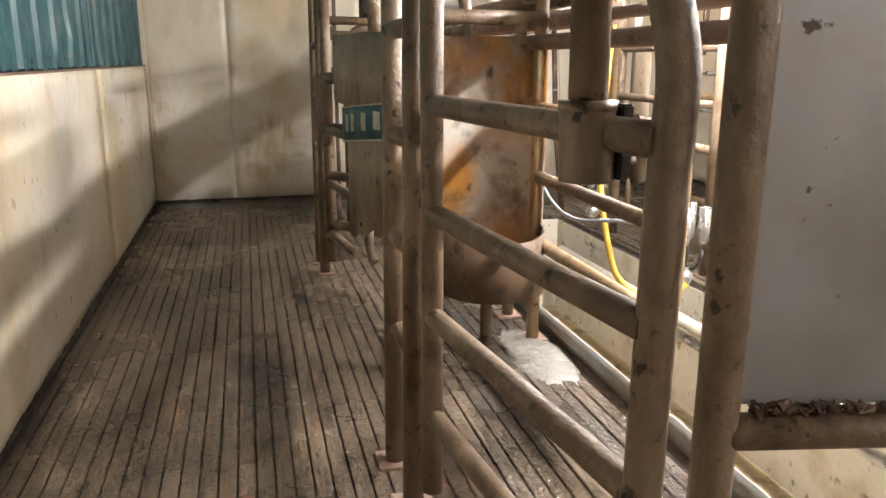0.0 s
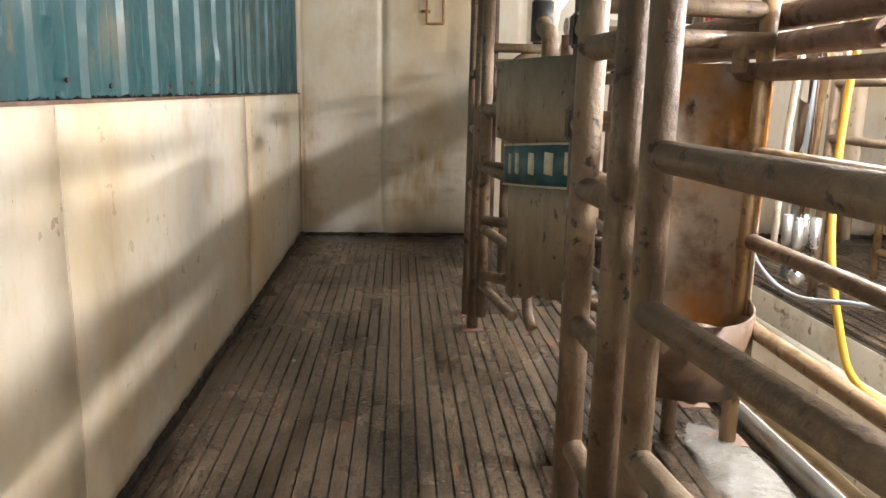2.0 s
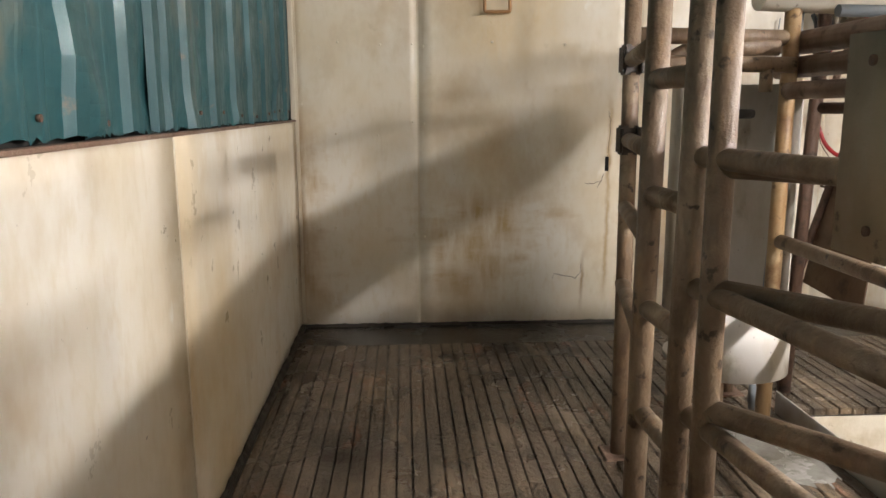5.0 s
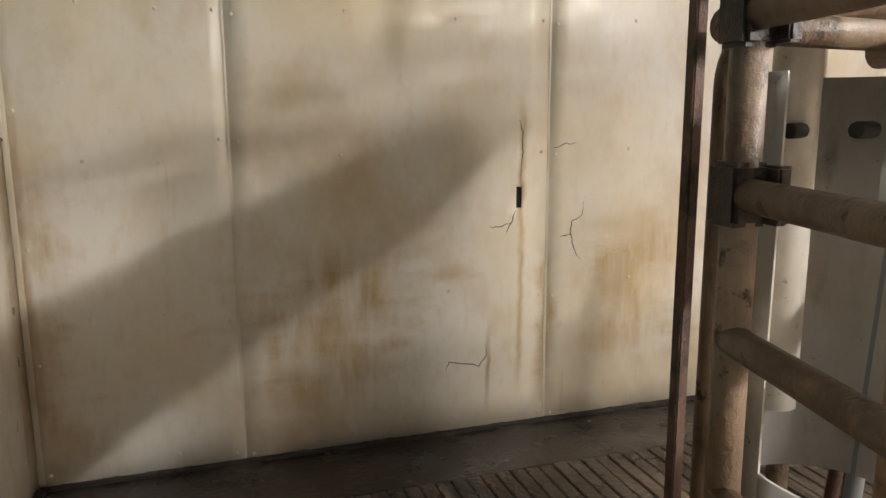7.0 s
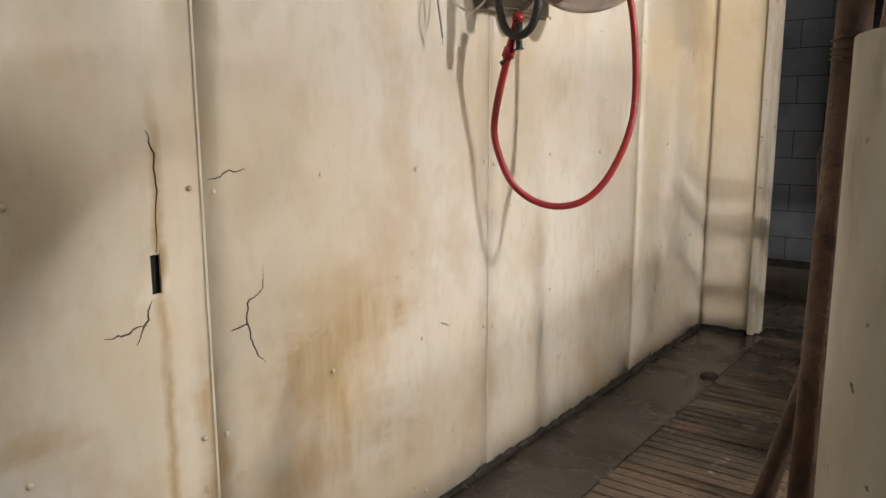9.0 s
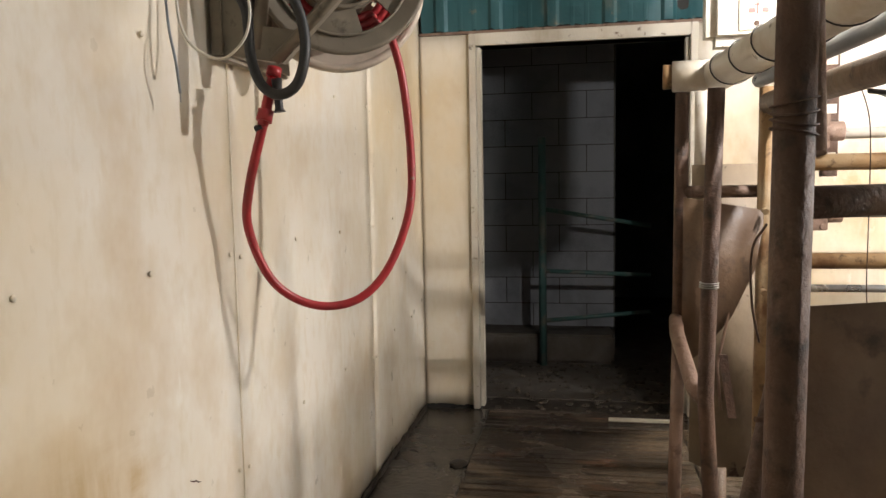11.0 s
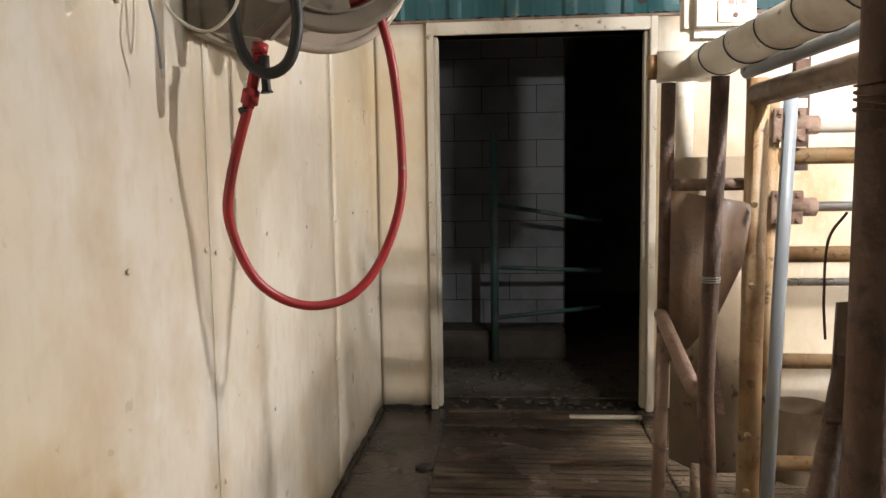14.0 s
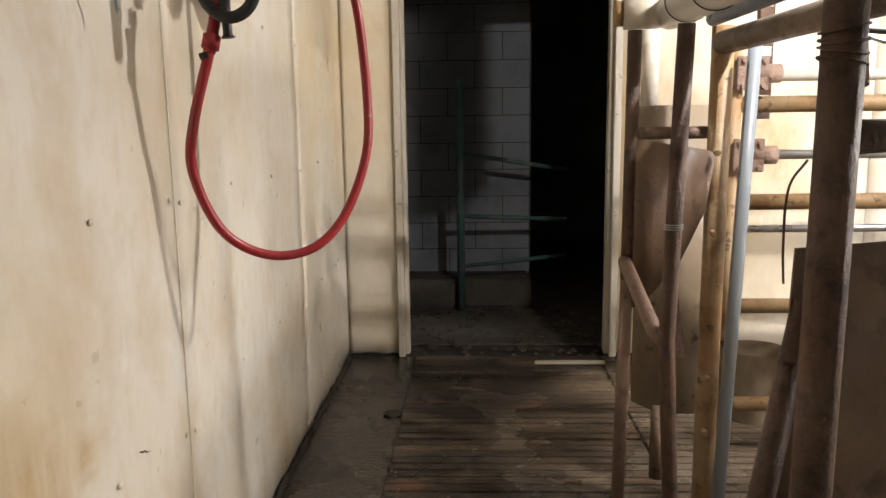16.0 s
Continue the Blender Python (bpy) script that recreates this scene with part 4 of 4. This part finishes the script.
def hoop_pipe(name, c, radius, r, mat):
    """A moulded ring round the reel's axle."""
    u = AX.orthogonal().normalized()
    w = AX.cross(u)
    ring = [c + (u * math.cos(2 * math.pi * k / 48) + w * math.sin(2 * math.pi * k / 48)) * radius for k in range(48)]
    return pipe(name, reel, ring + ring[:2], r, mat, sides=8)


hoop_pipe("rim", C - AX * 0.088, R * 1.01, 0.013, REEL_RIM)
hoop_pipe("rim", C + AX * 0.093, R * 0.94, 0.009, REEL)
hoop_pipe("ridge", C + AX * 0.096, R * 0.76, 0.004, REEL)
hoop_pipe("ridge", C + AX * 0.096, 0.105, 0.006, REEL)
local(part("drum", disc(C, AX, 0.10, 0.18), REEL), reel)
coil = bmesh.new()
u = AX.orthogonal().normalized()
w = AX.cross(u)
pts = []
for k in range(6 * 24 + 1):
    th = 2 * math.pi * k / 24
    rr = 0.135 + 0.02 * (k // 48)
    pts.append(C + AX * (-0.06 + 0.12 * ((k / 48) % 1.0)) + (u * math.cos(th) + w * math.sin(th)) * rr)
tube(pts, 0.011, 8, bm=coil)
local(part("coil", coil, RED, label="coiled red hose"), reel)
# side bracket and diagonal arm of the frame
SIDE = [Vector(p) for p in ((2.40, 8.09, 1.63), (2.41, 7.93, 1.605), (2.43, 7.70, 1.84), (2.43, 7.70, 2.12), (2.40, 8.09, 2.12))]
for i, (p, q) in enumerate(zip(SIDE, SIDE[1:] + SIDE[:1])):
    m = (SIDE[0] + SIDE[2] + SIDE[3]) / 3
    p2, q2 = p + (m - p) * 0.30, q + (m - q) * 0.30
    local(part("frame_bar", plate([p, q, q2, p2], 0.024 + 0.002 * (i % 2)), REEL), reel)
for p, q in (((2.405, 8.08, 1.84), (2.415, 7.75, 1.90)), ((2.405, 8.0, 1.64), (2.415, 7.93, 2.10))):
    pipe("stay", reel, [p, q], 0.017, REEL)
pipe("arm", reel, [(2.395, 7.95, 1.61), (2.41, 7.66, 1.88)], 0.014, REEL)
local(part("hub", disc(Vector((2.41, 7.86, 1.85)), (1, 0, 0), 0.045, 0.03), RUBBER), reel)
local(part("fitting", tube([(2.36, 8.09, 1.83), (2.26, 8.09, 1.83), (2.22, 8.09, 1.83)], [0.022, 0.022, 0.028]), WHITE_PVC, label="yellowed plastic fitting"), reel)

hose = thing("red_hose", (2.55, 7.88, 1.0), "red rubber hose hanging in a long loop from the reel", "hose")


def smooth_line(pts, n=10):
    """A smooth curve through the points."""
    p = [Vector(q) for q in pts]
    p = [p[0] * 2 - p[1]] + p + [p[-1] * 2 - p[-2]]
    out = []
    for a, b, c, d in zip(p, p[1:], p[2:], p[3:]):
        for k in range(n):
            t = k / n
            out.append(0.5 * ((2 * b) + (c - a) * t + (2 * a - 5 * b + 4 * c - d) * t * t + (3 * b - a - 3 * c + d) * t ** 3))
    out.append(p[-2])
    return out


pipe("hose", hose, smooth_line([(2.343, 7.962, 1.462), (2.363, 8.015, 1.307), (2.389, 8.035, 1.204), (2.42, 8.002, 1.083), (2.456, 7.948, 1.017), (2.495, 7.87, 0.989), (2.537, 7.788, 1.009), (2.579, 7.723, 1.087), (2.623, 7.677, 1.226), (2.661, 7.676, 1.37), (2.668, 7.697, 1.589), (2.67, 7.739, 1.75)]), 0.0115, RED, sides=10)
pipe("nozzle", hose, [(2.34, 7.964, 1.451), (2.351, 7.957, 1.496), (2.37, 7.944, 1.576)], 0.013, RED)
pipe("collar", hose, [(2.342, 7.962, 1.46), (2.349, 7.958, 1.487)], 0.019, RED)
pipe("knob", hose, [(2.368, 7.945, 1.568), (2.373, 7.942, 1.59)], 0.018, RED)
local(part("lever", tube([(2.35, 7.929, 1.56), (2.349, 7.926, 1.521), (2.348, 7.924, 1.49), (2.348, 7.923, 1.482)], [0.013, 0.010, 0.010, 0.015], 10), RUBBER), hose)
pipe("stub", hose, [(2.34, 7.964, 1.448), (2.34, 7.983, 1.443)], 0.008, RUBBER)
loop = thing("black_hose_loop", (2.42, 7.9, 1.6), "black rubber hose end looped under the reel", "hose")
pipe("hose", loop, smooth_line([(2.309, 8.024, 1.781), (2.311, 7.983, 1.719), (2.308, 7.973, 1.61), (2.307, 7.949, 1.543), (2.311, 7.908, 1.518), (2.316, 7.865, 1.541), (2.321, 7.845, 1.607), (2.324, 7.849, 1.68), (2.324, 7.874, 1.753), (2.325, 7.876, 1.79)]), 0.0125, RUBBER, sides=10)
wire = thing("white_cable", (2.2, 8.0, 1.7), "thin white cable looped beside the reel", "cable")
pipe("cable", wire, smooth_line([(2.185, 8.067, 1.804), (2.182, 8.081, 1.759), (2.178, 8.077, 1.67), (2.179, 8.047, 1.613), (2.184, 7.986, 1.584), (2.191, 7.936, 1.622), (2.195, 7.92, 1.678), (2.197, 7.928, 1.734), (2.197, 7.944, 1.79)]), 0.0035, WHITE_PVC, sides=6)
CABLE = [(2.159, 8.100, 1.771), (2.149, 8.090, 1.704), (2.132, 8.075, 1.636), (2.124, 8.060, 1.576), (2.146, 8.065, 1.510)]
wire = thing("grey_cable", (1.98, 8.08, 1.7), "cut grey cable hanging down the wall", "cable")
pipe("cable", wire, smooth_line(CABLE), 0.003, PVC, sides=6)
pipe("bare_end", wire, [CABLE[-1], (CABLE[-1][0], CABLE[-1][1], CABLE[-1][2] - 0.02)], 0.0016, STEEL, sides=6)

# copper tap loop high on the end wall
tap = thing("copper_tap", (0.53, 8.08, 1.9), "small loop of copper pipe on the wall", "pipe")
pipe("loop", tap, [(0.455, 8.07, 2.5), (0.47, 8.07, 1.80), (0.61, 8.07, 1.80), (0.60, 8.07, 2.5)], 0.010, COPPER, bend=0.012)
local(part("tap", tube([(0.425, 8.07, 1.90), (0.50, 8.07, 1.895)], 0.013, 8), COPPER), tap)

# ---- gates and lines beside the doorway ----
pole = thing("steel_pole", (2.75, 6.85, 0), "leaning rusty steel pole wound with wire", "pole", "steel poles")
pipe("pole", pole, [(2.80, 6.83, -0.028), (2.735, 6.885, 0.71), (2.685, 6.875, 1.535)], 0.022, RUST)
bm = bmesh.new()
for k in range(3):
    c = Vector((2.717, 6.882, 1.015 + 0.006 * k))
    ring = [c + Vector((math.cos(a), math.sin(a), 0)) * 0.024 for a in (2 * math.pi * i / 14 for i in range(14))]
    tube(ring + ring[:2], 0.002, 5, bm=bm, caps=False)
local(part("wire", bm, STEEL, label="bright tie wire"), pole)
pipe("elbow", pole, [(2.74, 6.885, 0.70), (2.76, 6.91, 0.72), (3.0, 6.93, 0.83), (3.2, 6.91, 0.84)], 0.022, RUST_PALE, bend=0.03)
pole = thing("steel_pole", (3.2, 6.9, 0), "dark rusty steel pole, paler below", "pole", "steel poles")
pipe("pole", pole, [(3.205, 6.915, -0.028), (3.205, 6.90, 0.78)], 0.022, RUST_PALE)
pipe("pole", pole, [(3.205, 6.90, 0.78), (3.205, 6.895, 1.58)], 0.0225, RUST)
pipe("arm", pole, [(3.205, 6.895, 1.26), (3.15, 6.62, 1.26)], 0.020, RUST_PALE)
flap = thing("bent_flap", (2.95, 6.85, 1.0), "bent brown sheet-metal flap wired to a pole", "sheet")
local(part("sheet", shell([(3.12, 6.90), (3.10, 6.84), (3.08, 6.76), (3.09, 6.69), (3.11, 6.655)], lambda s, p: (0.70 + 0.5 * s ** 1.6, 1.245 - 0.05 * s), 0.004), BROWN_SHEET), flap)
pipe("hem", flap, [(3.11, 6.655, 1.20), (3.085, 6.76, 0.90), (3.07, 6.80, 0.72), (3.05, 6.79, 0.58)], 0.005, RUST_PALE, sides=8)
strap = local(part("strap", plate([(3.04, 6.80, 0.76), (3.04, 6.775, 0.76), (3.04, 6.745, 0.56), (3.04, 6.77, 0.56)], 0.006), RUST), flap)
tp = thing("door_side_post", (3.12, 6.63, 0), "orange-tan welded pipe post with bolts", "post")
pipe("post", tp, [(3.10, 6.655, -0.02), (3.14, 6.64, 1.58)], 0.034, ORANGE_PIPE)
for z in (0.30, 0.48, 0.95, 1.2):
    local(part("bolt", disc((3.075, 6.665, z), (1, 0, 0.2), 0.010, 0.022, 6), ORANGE_PIPE), tp)
gp2 = thing("grey_pipe", (3.1, 6.56, 0), "grey plastic pipe clipped beside the post", "pipe")
pipe("run", gp2, [(3.00, 6.64, -0.02), (3.06, 6.57, 1.52)], 0.020, PVC)
ws = thing("manger_end", (3.38, 6.7, 0), "dull tan sheet-metal end of a feeder", "sheet")
local(part("sheet", shell([(3.38, 6.84), (3.36, 6.74), (3.37, 6.62), (3.40, 6.54)], lambda s, p: (0.29 - 0.05 * math.sin(3 * s), 1.35), 0.005), TAN_SHEET), ws)
pipe("leg", ws, [(3.37, 6.74, 0.28), (3.37, 6.74, -0.02)], 0.028)
eg = thing("end_gate", (3.55, 6.2, 0), "tan pipe rails hung on bolted hinge brackets", "gate")
pipe("stile", eg, [(3.55, 6.46, 0.02), (3.55, 6.46, 1.6)], 0.026, ORANGE_PIPE)
for z, rr, mt in ((1.453, 0.020, WHITE_PVC), (1.352, 0.030, ORANGE_PIPE), (0.996, 0.030, ORANGE_PIPE), (0.60, 0.028, ORANGE_PIPE), (0.21, 0.028, ORANGE_PIPE), (1.17, 0.018, STEEL), (0.895, 0.014, STEEL)):
    pipe("rail", eg, [(3.56, 6.50, z), (3.56, 4.3, z)], rr, mt)
for z in (1.46, 1.17):
    bm = box(3.50, 6.36, z - 0.06, 3.515, 6.47, z + 0.06, 0.003)
    for dy, dz in ((0.02, 0.045), (0.09, 0.045), (0.02, -0.045), (0.09, -0.045)):
        disc((3.50, 6.36 + dy, z + dz), (1, 0, 0), 0.010, 0.03, 6, bm)
    disc((3.53, 6.36, z), (0, 1, 0), 0.034, 0.10, 14, bm)
    local(part("bracket", bm, RUST_PALE), eg)
pail = thing("pail", (3.95, 6.18, 0), "pale dented bucket, dark inside", "bucket")
local(part("body", tube([(3.95, 6.18, -0.02), (3.95, 6.18, 0.30), (3.95, 6.18, 0.315)], [0.10, 0.125, 0.13], 20, caps=False), TAN_SHEET), pail)
local(part("bottom", disc((3.95, 6.18, 0.0), (0, 0, 1), 0.10, 0.01), RUST), pail)
np_ = thing("near_post", (1.75, 6.93, 0), "dark rusty pipe post tied with wire", "post")
pipe("post", np_, [(1.735, 6.94, -0.025), (1.77, 6.915, 1.75)], 0.028, RUST)
pipe("rail", np_, [(1.765, 6.92, 1.27), (2.1, 6.45, 1.27)], 0.024, RUST)
pipe("brace", np_, [(1.80, 6.88, 1.34), (1.92, 6.86, 1.75)], 0.014, RUST_PALE)
bm = bmesh.new()
for k in range(4):
    c = Vector((1.765, 6.92, 1.37 + 0.014 * k))
    ring = [c + Vector((math.cos(a), math.sin(a), 0.2 * math.sin(a + k))) * 0.031 for a in (2 * math.pi * i / 14 for i in range(14))]
    tube(ring + ring[:2], 0.002, 5, bm=bm, caps=False)
local(part("wire", bm, RUST, label="rusty tie wire"), np_)
bm = bmesh.new()
tube(smooth_line([(1.78, 6.95, 1.24), (1.80, 6.965, 1.20), (1.82, 6.96, 1.12), (1.86, 6.94, 1.05)]), 0.002, 5, bm=bm)
local(part("wire_tail", bm, RUST), np_)
bp = thing("brown_gate_sheet", (1.9, 6.85, 0), "brown rusty sheet fixed on a leaning pipe", "sheet")
local(part("sheet", plate([(1.885, 6.915, 1.10), (1.90, 6.60, 1.12), (1.85, 6.60, 0.45), (1.80, 6.97, 0.50), (1.86, 6.93, 0.96)], 0.005), BROWN_SHEET), bp)
pipe("pipe", bp, [(1.87, 6.90, 1.02), (1.79, 7.02, 0.50), (1.77, 7.05, -0.02)], 0.020, RUST)
for k in range(7):
    y0, z0 = 6.66 + 0.035 * (k % 4), 0.98 - 0.11 * (k // 4) + 0.012 * math.sin(5 * k)
    local(part("chalk_mark", tube([(1.868 + 0.07 * (z0 - 0.78) - 0.004, y0, z0), (1.868 + 0.07 * (z0 - 0.73) - 0.004, y0 + 0.018, z0 + 0.05)], 0.0016, 5), CREAM), bp)
pipe("peg", bp, [(1.85, 6.90, 0.93), (1.83, 6.95, 0.935)], 0.005, RUST, sides=6)

vl = thing("wrapped_line", (2.6, 6.75, 1.6), "thick off-white pipe wound with a dark wire", "pipe")
P0, P1 = Vector((3.25, 6.78, 1.64)), Vector((1.95, 6.72, 1.68))
P1 = Vector((2.05, 6.66, 1.665))
pipe("pipe", vl, [P0, P1, P1 + (P1 - P0) * 0.6], 0.055, WHITE_PVC)
ax = (P1 - P0).normalized()
u = ax.orthogonal().normalized()
w = ax.cross(u)
sp = [P0 + ax * (1.2 * k / 145) + (u * math.cos(2 * math.pi * k / 24) + w * math.sin(2 * math.pi * k / 24)) * 0.057 for k in range(24 * 7)]
local(part("wire", tube(sp, 0.002, 6), RUBBER, label="dark spiral wire"), vl)
pipe("end_cap", vl, [P0 + Vector((0.0, 0.0, 0)), P0 + Vector((0.02, 0.14, 0.0))], 0.050, WHITE_PVC, label="yellowed pipe cap")
pipe("nut", vl, [P0 + Vector((0.02, 0.14, 0)), P0 + Vector((0.022, 0.17, 0))], 0.040, ORANGE_PIPE)
ll = thing("lower_line", (2.6, 6.7, 1.5), "tan steel line below the wrapped pipe", "pipe")
pipe("run", ll, [(3.12, 6.645, 1.53), (2.0, 6.51, 1.545), (1.6, 6.45, 1.55)], 0.036, PAINT)
pipe("run", ll, [(3.12, 6.68, 1.60), (2.0, 6.57, 1.62), (1.6, 6.53, 1.62)], 0.022, PVC)
pipe("drop", ll, [(3.40, 6.80, 1.62), (3.40, 6.80, 1.34)], 0.030, WHITE_PVC)
strut = thing("slotted_strut", (3.7, 6.30, 1.5), "brown slotted steel angle hanging above the rails", "bracket")
bm = bmesh.new()
for dy in (-0.026, 0.020):
    box(3.70, 6.30 + dy, 1.30, 3.704, 6.306 + dy, 2.90, 0, bm)
for k in range(18):
    z = 1.30 + 0.09 * k
    box(3.7005, 6.279, z, 3.7035, 6.321, z + 0.055, 0, bm)
local(part("slotted_face", bm, RUST), strut)
local(part("flange", box(3.703, 6.323, 1.30, 3.74, 6.327, 2.90, 0.001), RUST), strut)
tw = thing("tie_wire", (3.3, 6.40, 1.3), "thin wire hanging from the steel line", "wire")
pipe("strand", tw, smooth_line([(2.55, 6.58, 1.52), (2.58, 6.545, 1.42), (2.60, 6.535, 1.2), (2.61, 6.53, 1.0), (2.60, 6.51, 0.86)]), 0.0015, RUST, sides=5)
cb = thing("black_cable", (2.4, 6.5, 1.5), "black and bright cables tied along the steel line", "cable")
pipe("cable", cb, smooth_line([(2.55, 6.56, 1.50), (2.40, 6.47, 1.47), (2.20, 6.42, 1.44), (2.0, 6.42, 1.47)]), 0.006, RUBBER, sides=8)
pipe("cable", cb, smooth_line([(2.57, 6.555, 1.505), (2.42, 6.47, 1.44), (2.22, 6.42, 1.40), (2.0, 6.42, 1.43)]), 0.004, STEEL, sides=8)
jar = thing("milk_meter_jar", (3.55, 6.65, 1.75), "yellowed plastic milk jar with a printed scale strip", "jar")
local(part("jar", box(3.48, 6.535, 1.77, 3.62, 6.78, 2.25, 0.035), WHITE_PVC), jar)
pipe("hanger", jar, [(3.55, 6.66, 2.2), (3.55, 6.66, 2.95)], 0.008, STEEL, sides=8)
local(part("scale", box(3.472, 6.56, 1.815, 3.479, 6.675, 2.2, 0.002), FRP_SEAM, label="white scale strip"), jar)
bm = bmesh.new()
box(3.4695, 6.612, 1.87, 3.4725, 6.616, 2.15, 0, bm)
for k in range(8):
    w_ = 0.022 if k % 2 else 0.012
    box(3.4695, 6.614 - w_, 1.90 + 0.03 * k, 3.4725, 6.614 + w_, 1.904 + 0.03 * k, 0, bm)
for y0 in (6.59, 6.635):
    box(3.4695, y0 - 0.012, 1.875, 3.4725, y0 + 0.008, 1.89, 0, bm)
local(part("print", bm, PINK, label="red scale marks"), jar)
local(part("hole", disc((3.4705, 6.617, 1.838), (1, 0, 0), 0.009, 0.003, 12), RUST), jar)
hp2 = thing("header_pipe", (4.8, 7.2, 2.43), "off-white pipe running above the doorway", "pipe")
pipe("run", hp2, [(4.76, 8.10, 2.45), (4.76, 3.0, 2.40)], 0.035, WHITE_PVC)
st = thing("fallen_slat", (4.75, 6.95, 0.0), "pale broken slat lying on the threshold", "slat")
local(part("slat", box(4.70, 6.70, -0.008, 4.74, 7.08, 0.01, 0.003), TIMBER), st)

# dung and crumbs on the walkway
bm = bmesh.new()
rnd = random.Random(3)
for k in range(700):
    if k < 420:
        x, y = rnd.uniform(4.2, 6.1), rnd.uniform(6.6, 7.9)
    else:
        x, y = rnd.uniform(2.2, 4.8), rnd.uniform(6.4, 8.0)
    s = rnd.uniform(0.003, 0.013) * (1.2 if 4.8 < x < 6 else 0.7)
    r = bmesh.ops.create_icosphere(bm, subdivisions=1, radius=1.0)
    for v in r["verts"]:
        v.co = Vector((x + v.co.x * s * 1.3, y + v.co.y * s * 1.5, -0.012 + v.co.z * s * 0.8 * rnd.uniform(0.7, 1.2)))
tagged(part("muck_crumbs", bm, MUCK), "scattered dried muck on the walkway", "muck", kind="stuff")
bm = bmesh.new()
rv = bmesh.ops.create_icosphere(bm, subdivisions=3, radius=1.0)
for v in rv["verts"]:
    k = 1 + 0.3 * noise.noise(v.co * 3)
    v.co = Vector((3.986 + v.co.x * 0.05 * k, 7.785 + v.co.y * 0.04 * k, v.co.z * 0.012))
tagged(part("muck_pat", bm, GRIME, smooth=True), "small dark pat of muck on the floor", "muck")

# ---- floor planks ----
PITCH = 0.0573


def plank_mesh(name, length):
    bm = box(0.0022, 0, -0.03, PITCH - 0.0022, length, 0, 0.003)
    me = bpy.data.meshes.new(name)
    bm.to_mesh(me)
    bm.free()
    me.materials.append(PLANK)
    return me


rnd = random.Random(17)


def planks(parent, x0, x1, y0, y1):
    me = plank_mesh("plank", y1 - y0)
    x = x0
    while x < x1 - 0.01:
        ob = new("plank", me)
        ob.parent = parent
        ob.location = (x, y0, rnd.uniform(-0.003, 0.001))
        x += PITCH


EDGE = 7.74
planks(floor, LEFT, PITX0 - 0.03, SOUTH, EDGE)
planks(floor_end, PITX0 - 0.015, 4.85, PITY1, EDGE)
planks(floor_far, PITX1 + 0.02, 4.85, SOUTH, PITY1 - 0.01)
strip = box(LEFT, EDGE + 0.003, -0.03, DOORX - 0.005, END, -0.004, 0.003)
tagged(part("floor_strip", strip, SLAB), "smooth dark wet concrete strip along the wall", "floor", kind="structure")
